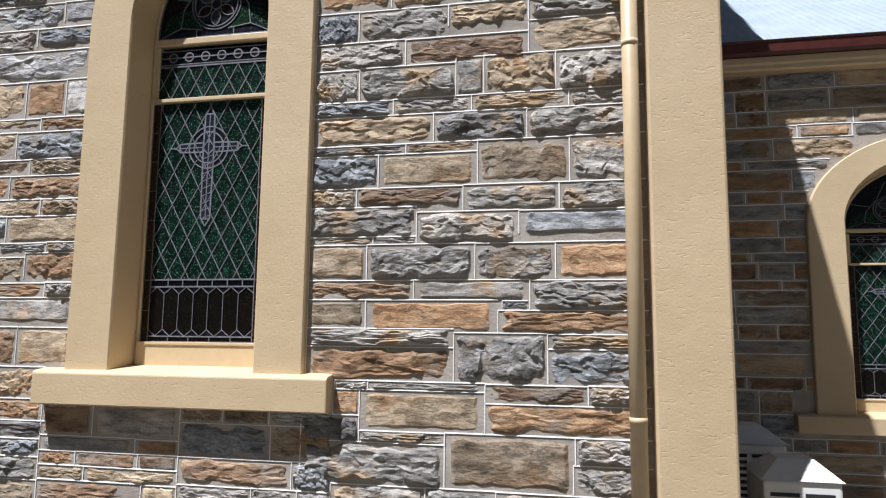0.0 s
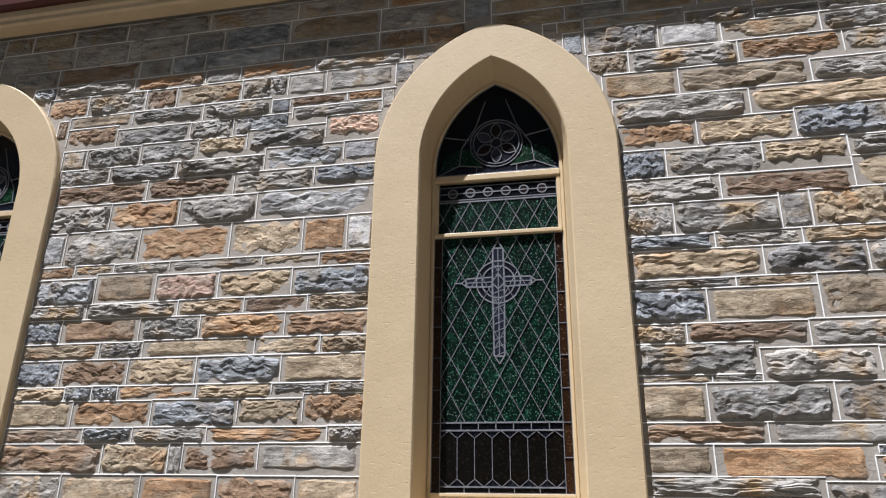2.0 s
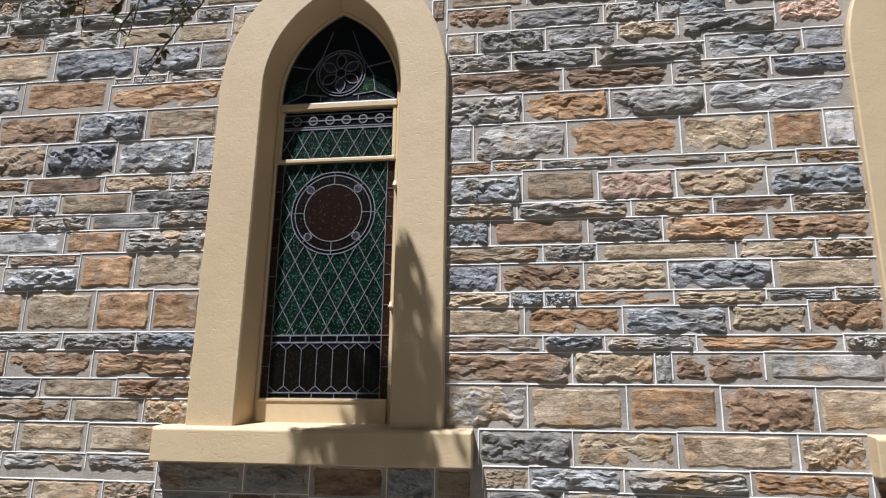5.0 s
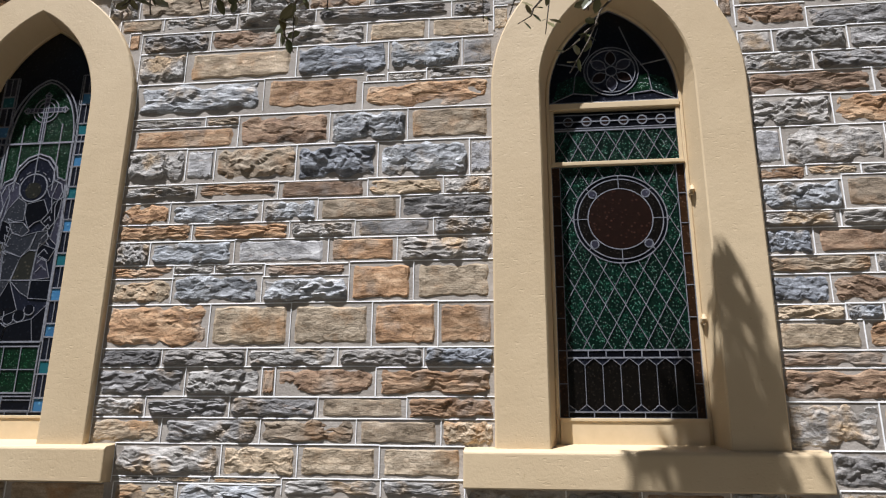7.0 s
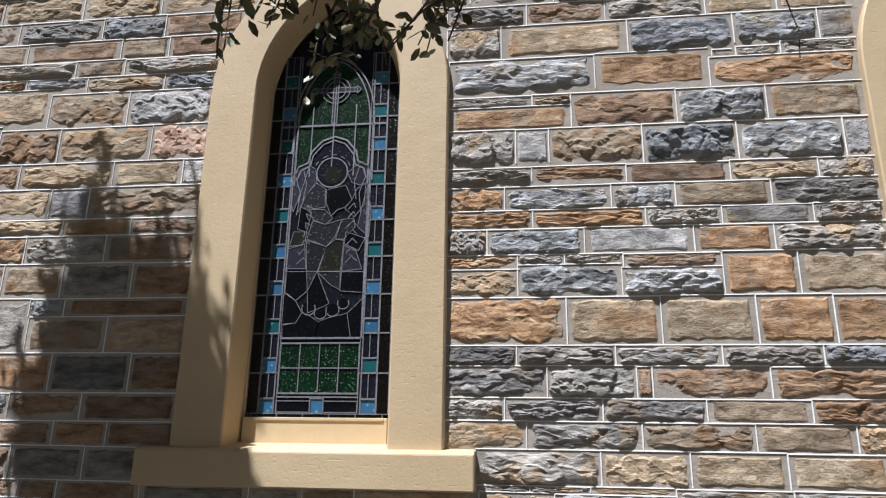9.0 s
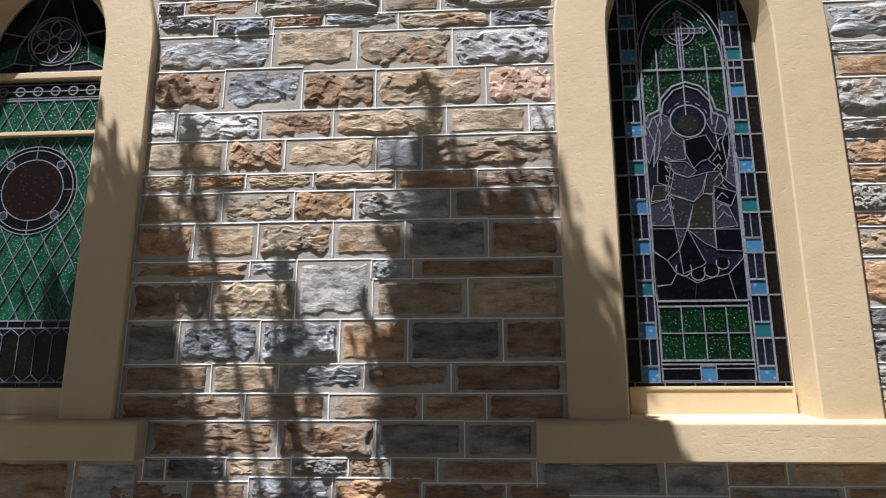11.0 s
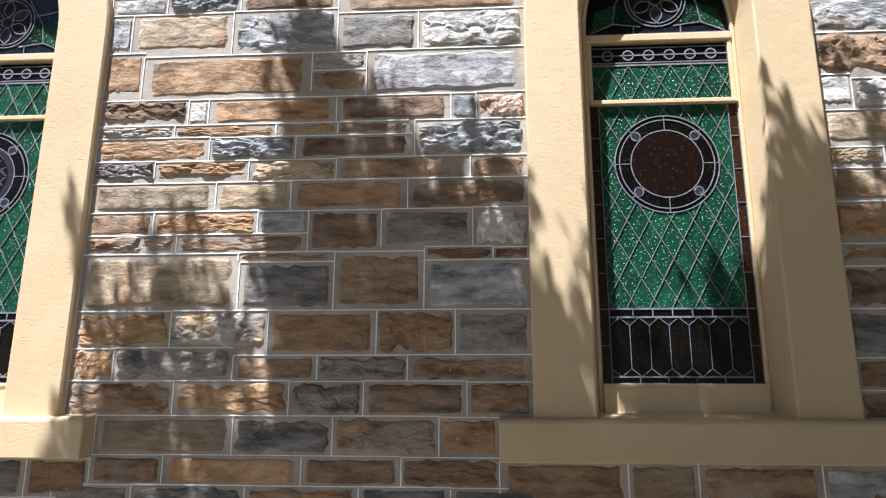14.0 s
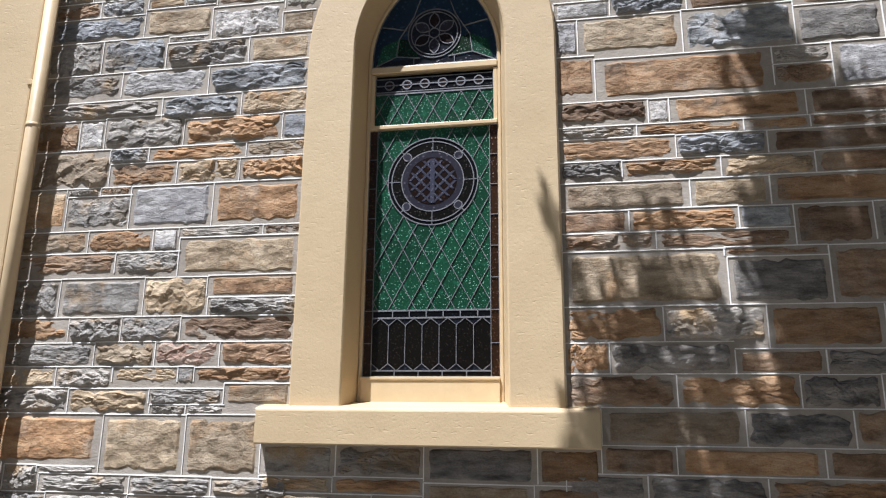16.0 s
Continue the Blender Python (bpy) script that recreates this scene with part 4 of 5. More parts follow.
    # drooping twigs in front of the wall, over the path
    for x, y, top, foot, n in (
            (-8.49, 1.22, 2.75, 2.20, 16), (-8.32, 1.27, 2.70, 2.12, 20), (-8.20, 1.24, 2.65, 2.20, 15), (-8.08, 1.20, 2.60, 2.20, 12), (-8.49, 1.30, 2.80, 2.36, 12),
            (-8.27, 1.21, 2.75, 2.29, 16), (-8.18, 1.29, 2.80, 2.39, 12), (-8.07, 1.25, 2.80, 2.38, 10), (-7.92, 1.26, 2.80, 2.42, 8), (-8.38, 1.18, 2.70, 2.22, 14),
            (-8.41, 1.28, 2.75, 2.31, 12), (-8.02, 1.30, 2.75, 2.30, 10), (-7.98, 1.25, 2.75, 2.22, 8), (-8.14, 1.22, 2.70, 2.17, 14), (-8.06, 1.28, 2.70, 2.22, 12), (-8.24, 1.30, 2.72, 2.20, 14), (-8.33, 1.24, 2.75, 2.38, 14), (-8.12, 1.20, 2.75, 2.30, 12),
            (-6.16, 2.00, 3.25, 2.88, 8), (-6.03, 2.03, 3.30, 2.91, 6), (-5.93, 1.98, 3.25, 2.78, 8), (-5.85, 2.00, 3.10, 2.63, 9), (-5.79, 2.02, 3.25, 2.86, 6),
            (-7.12, 1.50, 2.95, 2.62, 14), (-7.00, 1.48, 2.95, 2.65, 10), (-6.86, 1.53, 2.95, 2.62, 9), (-6.71, 1.50, 2.90, 2.57, 9), (-6.64, 1.50, 2.85, 2.47, 6), (-6.58, 1.52, 2.90, 2.60, 6), (-6.95, 1.50, 2.95, 2.61, 6)):
        a, b = Vector((x + rng.uniform(-0.12, 0.30), y, top)) - base, Vector((x, y, foot)) - base
        size = 0.040 if y < 1.4 else 0.050
        spray(a, b, n, size, 0.010)
        spray(a.lerp(b, 0.6), b + Vector((rng.uniform(-0.09, 0.09), rng.uniform(-0.04, 0.04), rng.uniform(0.02, 0.08))), n // 2 + 3, size, 0.008)
    for x, foot in ((-7.36, 2.02), (-7.46, 2.18), (-7.51, 2.24)):
        a = Vector((x + 0.03, 1.05, 2.9)) - base
        tube(wood, [a, a + Vector((0.01, 0, -0.3)), Vector((x - 0.01, 1.05, foot + 0.12)) - base, Vector((x + 0.005, 1.05, foot + 0.05)) - base, Vector((x, 1.05, foot)) - base], [0.003, 0.0025, 0.002, 0.002, 0.0012], 5)
    # the dense crown over the path, unseen, added to shade the ground and cut its bounce
    for _ in range(60):
        a, r = rng.uniform(0, math.tau), math.sqrt(rng.random())
        tip = Vector((-10.9 + 1.9 * r * math.cos(a), -1.3 + 2.0 * r * math.sin(a), rng.uniform(4.3, 5.8))) - base
        limb(fork, tip, 0.035, 0.008, 0.25)
        for _ in range(26):
            leaf(crown, tip + Vector((rng.gauss(0, 0.3), rng.gauss(0, 0.3), abs(rng.gauss(0, 0.3)))), rnd(1.0), rnd(0.6) + Vector((0, 0, 1.2)), rng.uniform(0.16, 0.30))
    for x, y, z in ((-8.3, 1.25, 2.85), (-7.4, 1.1, 2.95), (-6.85, 1.5, 3.0), (-5.95, 2.0, 3.35)):
        limb(fork, Vector((x, y, z)) - base, 0.06, 0.006, 1.0)
    part("trunk", wood, BARK, root, "grey bark trunk and limbs", smooth=True)
    tagged(part("crown", crown, LEAF, root, "small leathery dull green leaves"), kind="stuff")


tree()


def far_tree(x, y, h, seed):
    """A tree of the row across the path: tapered trunk, limbs and a loose crown of many small clumps of leaves."""
    rng = random.Random(seed)
    root = thing("tree", x, y, 0, "tall dark evergreen tree across the path", "tree", "trees across the path")
    wood, crown = bmesh.new(), bmesh.new()
    tube(wood, [(0, 0, -0.1), (0.1, 0, h * 0.3), (0, 0.1, h * 0.65), (0.05, 0.05, h * 0.92)], [0.28, 0.22, 0.12, 0.03], 9)
    for _ in range(95):
        a, z = rng.uniform(0, math.tau), h * rng.uniform(0.10, 0.97)
        r = (2.3 * math.sin(math.pi * min(1, max(0.12, (z / h) ** 0.75))) + 0.5) * rng.uniform(0.35, 1.05)
        tip = Vector((r * math.cos(a), r * math.sin(a), z + rng.uniform(-0.3, 0.5)))
        tube(wood, [(0.05, 0.05, z * 0.9), tip * 0.6 + Vector((0, 0, z * 0.38)), tip], [0.05, 0.03, 0.01], 5)
        for _ in range(34):
            way = Vector((rng.gauss(0, 1), rng.gauss(0, 1), rng.gauss(-0.2, 0.7)))
            leaf(crown, tip + Vector((rng.gauss(0, 0.42), rng.gauss(0, 0.42), rng.gauss(0, 0.36))), way, Vector((rng.gauss(0, 1), rng.gauss(0, 1), 1.0)), rng.uniform(0.22, 0.42))
    part("trunk", wood, BARK, root, "grey bark trunk and limbs")
    tagged(part("crown", crown, LEAF, root, "dense dull green foliage"), kind="stuff")


for k in range(6):
    far_tree(-10.6 + 3.1 * k + (k * 7 % 3) * 0.4, -8.6 - (k * 5 % 4) * 0.5, 12.0 + (k * 3 % 4) * 0.8, 50 + k)


# ---- stonework ----
def stone_mesh(name, seed, rough):
    """A stone of unit width and height: uneven outline, face standing out by up to one unit towards -y."""
    rng = random.Random(seed)
    nx, nz = (27, 15) if rough else (15, 9)
    off = Vector((rng.uniform(0, 90), rng.uniform(0, 90), rng.uniform(0, 90)))
    tilt_x, tilt_z = rng.uniform(-0.4, 0.4), rng.uniform(-0.5, 0.5)
    chips = [(rng.uniform(-0.55, 0.55), rng.uniform(-0.55, 0.55), rng.uniform(0.5, 1.0), rng.uniform(-0.65, 0.65), rng.uniform(-0.95, 0.95)) for _ in range(rng.randint(8, 15))]
    ledges, slant, bite = rng.uniform(1.6, 3.4), rng.uniform(-1.6, 1.6), rng.uniform(0.2, 0.45) * rng.choice((1, 1, -1))
    bm = bmesh.new()
    grid = []
    for j in range(nz):
        row = []
        for i in range(nx):
            u, v = i / (nx - 1), j / (nz - 1)
            x, z = u - 0.5, v - 0.5
            wob = noise.noise(off + Vector((x * 7, 3, z * 4))) * (0.035 if rough else 0.022)
            wob2 = noise.noise(off + Vector((x * 9, 9, z * 3))) * (0.12 if rough else 0.08)
            # rounded corners
            round_in = max(0.0, abs(x) * 2 - 0.86) * max(0.0, abs(z) * 2 - 0.6) * (1.4 if rough else 0.7)
            ex, ez = min(u, 1 - u) * 3.0, min(v, 1 - v)
            bed = max(0.0, 0.035 + 0.15 * noise.noise(off + Vector((x * 6, 5, z * 3)))) if rough else max(0.0, 0.06 * noise.noise(off + Vector((x * 7, 5, z * 3))))
            edge = min(1.0, max(0.0, ex - bed) / 0.15) * min(1.0, max(0.0, ez - bed) / 0.15)
            edge = edge * (2 - edge)
            if rough:
                q = off + Vector((x * 3.0, 0, z * 1.5))
                c = min(chips, key=lambda k: (k[0] - x) ** 2 * 9 + (k[1] - z) ** 2 * 1.6)
                h = c[2] + c[3] * (x - c[0]) * 3 + c[4] * (z - c[1]) + tilt_x * x + tilt_z * z
                h += 0.20 * noise.noise(q * 2.6) + 0.15 * noise.noise(q * 6.3)
                # broken beds: shelves that end in sharp ledges
                shelf = (z * ledges + x * slant + 0.9 * noise.noise(q * 1.7)) % 1.0
                h += bite * (shelf - 0.5)
                h = min(1.45, max(0.28, h))
            else:
                h = 0.8 + 0.35 * noise.noise(off + Vector((x * 4, 0, z * 3))) + tilt_x * 0.5 * x + tilt_z * 0.5 * z
            x -= round_in * math.copysign(0.16, x)
            z -= round_in * math.copysign(0.5, z)
            inner = 1.0 if 0 < i < nx - 1 and 0 < j < nz - 1 else 0.0
            row.append(bm.verts.new((x * 0.985 + wob * (1 if inner else 0.8), -0.10 - 0.9 * h * edge + 0.5 * (1 - min(1.0, edge * 5)), z * 0.985 + wob2 * (1 if inner else 0.5))))
        grid.append(row)
    for a, b in zip(grid, grid[1:]):
        for i in range(nx - 1):
            bm.faces.new((a[i], a[i + 1], b[i + 1], b[i]))
    rim = grid[0][:] + [r[-1] for r in grid[1:]] + grid[-1][-2::-1] + [r[0] for r in grid[-2:0:-1]]
    back = [bm.verts.new((v.co.x * 0.99, 0.6, v.co.z * 0.98)) for v in rim]
    for k in range(len(rim)):
        m = (k + 1) % len(rim)
        bm.faces.new((rim[k], back[k], back[m], rim[m]))
    return bm


ROUGH = [mesh_of("stone", stone_mesh("stone", 100 + k, True), STONE["g"]) for k in range(46)]
DRESSED = [mesh_of("stone", stone_mesh("stone", 300 + k, False), FLAT_STONE["g"]) for k in range(12)]
TINTED = {}
pick = random.Random(21)
POINTS = {code: bmesh.new() for code in list("abcdef") + ["wing"]}


def stone_of(kind):
    """A stone mesh of the given colour; capitals are flat dressed faces."""
    low = kind.lower()
    k = pick.randrange(len(ROUGH) if kind == low else len(DRESSED))
    key = (kind, k)
    if key not in TINTED:
        me = (ROUGH if kind == low else DRESSED)[k].copy()
        me.materials[0] = (STONE if kind == low else FLAT_STONE)[low]
        TINTED[key] = me
    return TINTED[key]


def strip(bm, x0, x1, z0, z1, y):
    """A thin raised ribbon of white pointing."""
    w = 0.004
    lean, turn = (0.0011, 0.0) if x1 - x0 > z1 - z0 else (0.0, 0.0015)
    a = [bm.verts.new((x, yy, z)) for x, yy, z in ((x0, y, z0), (x1, y - turn, z0), (x1, y + lean - turn, z1), (x0, y + lean, z1))]
    b = [bm.verts.new((x, y + 0.02, z)) for x, z in ((x0 - w * 0.3, z0 - w * 0.3), (x1 + w * 0.3, z0 - w * 0.3), (x1 + w * 0.3, z1 + w * 0.3), (x0 - w * 0.3, z1 + w * 0.3))]
    bm.faces.new(a)
    for k in range(4):
        bm.faces.new((a[k], b[k], b[(k + 1) % 4], a[(k + 1) % 4]))


def lay(code, x0, x1, z0, z1, kind, parent, wall_y):
    """One stone in its bed, with the ribbon over it and the one at its western end."""
    if x1 - x0 < 0.035 or z1 - z0 < 0.03:
        return
    gap = pick.uniform(0.002, 0.0065)
    if x1 - x0 < 1.3 * (z1 - z0):
        kind = kind.upper()
    low = kind == kind.lower()
    w, h = x1 - x0 - 2 * gap, z1 - z0 - 2 * gap
    ob = new("stone", stone_of(kind))
    deep = pick.uniform(0.016, 0.029) * min(1.0, h / 0.12 + 0.3) * (1.0 if kind in "gbwk" else 0.72) if low else pick.uniform(0.010, 0.015)
    ob.parent = parent
    flip = -1 if pick.random() < 0.5 else 1
    ob.matrix_local = Matrix.Translation(((x0 + x1) / 2, wall_y + (0.0058 if low else 0.0045), (z0 + z1) / 2)) @ Matrix.Rotation(0 if flip > 0 else math.pi, 4, "Y") @ Matrix.Diagonal((w, deep, h, 1))
    bm, t = POINTS[code], pick.uniform(0.0019, 0.0029)
    j = pick.uniform(-0.003, 0.003)
    strip(bm, x0, x1, z1 - t + j, z1 + t + j, wall_y - 0.0034 - pick.uniform(0, 0.0008))
    strip(bm, x0 - t, x0 + t, z0 + 0.004, z1 - 0.004, wall_y - 0.0022 - pick.uniform(0, 0.0008))


def run(code, z0, z1, kinds, *xs):
    """Stones of one course of a bay, from joint to joint."""
    LAID[code].append((z0, z1, xs[0], xs[-1]))
    for kind, a, b in zip(kinds, xs, xs[1:]):
        lay_clipped(code, a, b, z0, z1, kind)


def lay_clipped(code, a, b, z0, z1, kind):
    """Lays a stone, cut back where it meets a window surround."""
    zm = (z0 + z1) / 2
    for xc in CENTRES:
        if z1 > SILL_Z - 0.17 and z0 < SILL_Z - 0.02:
            hw = 0.815
        elif zm > SILL_Z - 0.03:
            hw = arch_half(OUTER, OUTER_RISE, max(z0 - SPRING, 0) * 0.5 + max(zm - SPRING, 0) * 0.5)
        else:
            hw = 0.0
        if hw <= 0:
            continue
        l, r = xc - hw, xc + hw
        if a >= l and b <= r:
            return
        if a < l and b > r:
            lay_clipped(code, a, l, z0, z1, kind)
            a = r
        elif a < l < b:
            b = l
        elif a < r < b:
            a = r
    lay(code, a, b, z0, z1, kind, BAY[code], WALL_Y)


def courses(code, x0, x1, z0, z1, kinds, laying):
    """Coursed rubble filling a rectangle, in beds of uneven height."""
    z = z0
    while z < z1 - 0.02:
        h = pick.choice((0.075, 0.10, 0.12, 0.135, 0.15, 0.17))
        if z1 - z - h < 0.07:
            h = z1 - z
        x = x0
        while x < x1 - 0.02:
            w = pick.uniform(0.22, 0.62)
            if x1 - x - w < 0.16:
                w = x1 - x
            laying(code, x, x + w, z, z + h, pick.choice(kinds))
            x += w
        z += h


LAID = {code: [] for code in "abcdef"}
# bay a
run("a", 3.044, 3.21, "bg", -1.435, -1.19, -0.72)
run("a", 3.094, 3.21, "tg", -0.72, -0.32, 0.215)
run("a", 2.928, 3.094, "t", -0.32, 0.215)
run("a", 2.902, 3.044, "gd", -1.435, -0.94, -0.32)
run("a", 2.731, 2.928, "gtg", -0.68, -0.54, -0.19, 0.215)
run("a", 2.731, 2.902, "gg", -1.435, -1.18, -0.68)
run("a", 2.649, 2.731, "bgtg", -1.435, -1, -0.6, -0.13, 0.215)
run("a", 2.501, 2.649, "tgg", -1.435, -0.79, -0.33, 0.215)
run("a", 2.279, 2.501, "tg", -0.57, -0.13, 0.215)
run("a", 2.447, 2.501, "gt", -1.435, -0.93, -0.57)
run("a", 2.279, 2.447, "bT", -1.435, -1.07, -0.57)
run("a", 2.149, 2.279, "gg", -0.64, -0.18, 0.215)
run("a", 2.18, 2.279, "gd", -1.435, -1.18, -0.64)
run("a", 2.032, 2.18, "g", -1.435, -0.87)
run("a", 1.994, 2.149, "g", -0.87, -0.37)
run("a", 2.032, 2.149, "B", -0.37, 0.215)
run("a", 1.994, 2.032, "tg", -1.435, -1.09, -0.87)
run("a", 1.818, 1.994, "TggO", -1.435, -1.12, -0.58, -0.2, 0.215)
run("a", 1.675, 1.818, "g", -0.32, 0.215)
run("a", 1.722, 1.818, "dG", -1.435, -0.88, -0.32)
run("a", 1.565, 1.722, "O", -1.12, -0.47)
run("a", 1.586, 1.722, "T", -1.435, -1.12)
run("a", 1.565, 1.675, "o", -0.47, 0.215)
run("a", 1.494, 1.586, "g", -1.435, -0.68)
run("a", 1.332, 1.565, "g", -0.68, -0.24)
run("a", 1.494, 1.565, "g", -0.24, 0.215)
run("a", 1.332, 1.494, "o", -1.435, -0.68)
run("a", 1.332, 1.494, "b", -0.24, 0.215)
run("a", 1.242, 1.332, "dg", -0.53, -0.06, 0.215)
run("a", 1.291, 1.332, "gg", -1.27, -1.1, -0.53)
run("a", 1.101, 1.291, "T", -1.14, -0.53)
run("a", 1.169, 1.291, "o", -1.28, -1.14)
run("a", 1.101, 1.242, "o", -0.53, 0.215)
run("a", 1.044, 1.169, "k", -1.435, -1.14)
run("a", 0.85, 1.101, "T", -0.72, -0.12)
run("a", 0.979, 1.101, "g", -0.12, 0.215)
run("a", 1.044, 1.101, "g", -1.14, -0.72)
run("a", 0.85, 1.044, "g", -1.435, -0.72)
run("a", 0.85, 0.979, "g", -0.13, 0.215)
# bay a2
run("a", 4.022, 4.09, "g", -1.56, -1.01)
run("a", 3.959, 4.051, "g", -1.01, -0.66)
run("a", 3.833, 4.022, "g", -1.56, -1.16)
run("a", 3.959, 4.022, "gg", -0.65, -0.32, 0.215)
run("a", 3.833, 3.987, "W", -1.16, -0.83)
run("a", 3.833, 3.959, "tg", -0.83, -0.33, 0.215)
run("a", 3.693, 3.833, "tgog", -1.55, -1.33, -0.76, -0.24, 0.215)
run("a", 3.531, 3.693, "Tt", -1.53, -1.08, -0.43)
run("a", 3.531, 3.671, "g", -0.42, 0.215)
run("a", 3.369, 3.531, "gt", -1.47, -0.74, 0.215)
run("a", 3.219, 3.389, "b", -0.54, -0.11)
run("a", 3.219, 3.369, "ot", -1.42, -1.02, -0.54)
run("a", 3.219, 3.369, "g", -0.11, 0.215)
# bay b
run("b", 3.658, 3.778, "g", -3.9, -3.45)
run("b", 3.689, 3.778, "Tg", -4.845, -4.39, -3.9)
run("b", 3.563, 3.689, "d", -4.845, -4.48)
run("b", 3.611, 3.689, "g", -3.3, -2.745)
run("b", 3.533, 3.658, "ggb", -4.48, -3.97, -3.68, -3.31)
run("b", 3.465, 3.611, "p", -3.08, -2.745)
run("b", 3.429, 3.563, "g", -3.58, -3.08)
run("b", 3.393, 3.533, "ggg", -4.845, -4.67, -4.29, -3.9)
run("b", 3.429, 3.533, "t", -3.9, -3.58)
run("b", 3.28, 3.429, "b", -3.45, -2.96)
run("b", 3.306, 3.429, "W", -2.96, -2.745)
run("b", 3.28, 3.393, "ggg", -4.845, -4.48, -4.02, -3.45)
run("b", 3.142, 3.28, "ddg", -4.845, -4.2, -3.63, -3.13)
run("b", 3.169, 3.28, "b", -3.13, -2.745)
run("b", 2.966, 3.142, "gogw", -4.845, -4.42, -3.96, -3.47, -2.745)
run("b", 2.748, 2.966, "wgotoW", -4.845, -4.69, -4.19, -3.61, -3.17, -2.91, -2.745)
run("b", 2.669, 2.748, "o", -4.845, -4.59)
run("b", 2.669, 2.748, "o", -3.06, -2.745)
run("b", 2.69, 2.748, "tggt", -4.59, -4.33, -3.97, -3.4, -3.06)
run("b", 2.51, 2.69, "T", -4.43, -4.04)
run("b", 2.51, 2.669, "b", -4.845, -4.43)
run("b", 2.51, 2.669, "ptb", -4.04, -3.65, -3.21, -2.745)
run("b", 2.419, 2.51, "ggtdt", -4.845, -4.46, -3.88, -3.48, -3.11, -2.745)
run("b", 2.283, 2.419, "bDgod", -4.845, -4.6, -4.1, -3.73, -3.23, -2.745)
run("b", 2.187, 2.283, "tgTtt", -4.845, -4.33, -4.06, -3.39, -3.02, -2.745)
run("b", 2.038, 2.187, "bdtbT", -4.845, -4.55, -4.13, -3.72, -3.23, -2.745)
run("b", 1.958, 2.038, "tbbot", -4.845, -4.5, -4.33, -4.17, -3.7, -3.27)
run("b", 1.981, 2.038, "gg", -3.27, -2.96, -2.745)
run("b", 1.834, 1.981, "o", -3.09, -2.745)
run("b", 1.817, 1.958, "Tob", -4.845, -4.43, -3.95, -3.45)
run("b", 1.834, 1.958, "t", -3.45, -3.09)
run("b", 1.735, 1.817, "dbgog", -4.845, -4.34, -4.04, -3.61, -2.95, -2.745)
run("b", 1.577, 1.735, "dtg", -4.845, -4.2, -3.81, -3.73)
run("b", 1.599, 1.735, "dG", -3.73, -3.31, -2.745)
run("b", 1.362, 1.577, "gTOdT", -4.845, -4.42, -3.95, -3.52, -3.1, -2.745)
run("b", 1.193, 1.362, "ktTt", -4.66, -4.21, -3.73, -3.2, -2.9)
run("b", 1.083, 1.193, "tbgo", -4.64, -4.42, -3.98, -3.42, -2.87)
run("b", 0.988, 1.083, "kgk", -4.63, -4.26, -3.73, -2.88)
# bay c
run("c", 3.725, 3.834, "g", -7.67, -7.18)
run("c", 3.725, 3.834, "g", -6.39, -6.155)
run("c", 3.747, 3.834, "Tg", -8.44, -8.13, -7.67)
run("c", 3.747, 3.834, "g", -7.19, -6.39)
run("c", 3.592, 3.725, "gdgTT", -8.255, -7.82, -7.4, -6.88, -6.52, -6.155)
run("c", 3.391, 3.592, "Tb", -7.96, -7.29, -6.75)
run("c", 3.409, 3.592, "g", -8.255, -7.95)
run("c", 3.409, 3.592, "bg", -6.75, -6.33, -6.155)
run("c", 3.336, 3.409, "g", -6.53, -6.155)
run("c", 3.187, 3.391, "bO", -8.255, -7.47, -6.89)
run("c", 3.336, 3.391, "g", -6.75, -6.53)
run("c", 3.166, 3.336, "o", -6.89, -6.155)
run("c", 2.971, 3.166, "dbT", -7.6, -7.07, -6.63, -6.155)
run("c", 3.103, 3.166, "gt", -8.255, -7.8, -7.59)
run("c", 2.971, 3.103, "O", -8.255, -7.6)
run("c", 2.757, 2.971, "bbw", -7.25, -6.79, -6.29, -6.155)
run("c", 2.776, 2.971, "gWt", -8.255, -7.89, -7.72, -7.24)
run("c", 2.652, 2.757, "Dtg", -7.34, -6.84, -6.43, -6.155)
run("c", 2.674, 2.757, "go", -8.255, -7.81, -7.34)
run("c", 2.523, 2.652, "obbTk", -8.255, -7.95, -7.42, -7.11, -6.66, -6.155)
run("c", 2.428, 2.523, "oogGg", -8.255, -7.81, -7.26, -6.9, -6.48, -6.155)
run("c", 2.29, 2.428, "gbWOg", -8.255, -8.04, -7.56, -7.04, -6.67, -6.155)
run("c", 2.079, 2.29, "OT", -6.92, -6.58, -6.155)
run("c", 2.218, 2.29, "o", -8.255, -7.89)
run("c", 2.218, 2.29, "d", -7.38, -6.93)
run("c", 2.24, 2.29, "gg", -7.89, -7.66, -7.38)
run("c", 2.079, 2.24, "b", -7.89, -7.39)
run("c", 2.079, 2.218, "t", -8.255, -7.88)
run("c", 2.079, 2.218, "b", -7.39, -6.92)
run("c", 1.844, 2.079, "oTTOo", -8.255, -7.66, -7.22, -6.79, -6.45, -6.155)
run("c", 1.746, 1.844, "kkgkb", -8.255, -7.9, -7.44, -6.96, -6.52, -6.155)
run("c", 1.598, 1.746, "ggodo", -8.255, -7.76, -7.35, -7.28, -6.76, -6.155)
run("c", 1.492, 1.598, "gggTo", -8.255, -7.96, -7.51, -7.05, -6.6, -6.155)
run("c", 1.366, 1.492, "tgtTt", -8.255, -7.86, -7.34, -6.85, -6.43, -6.155)
run("c", 1.21, 1.366, "gtTT", -8.1, -7.53, -7.14, -6.73, -6.31)
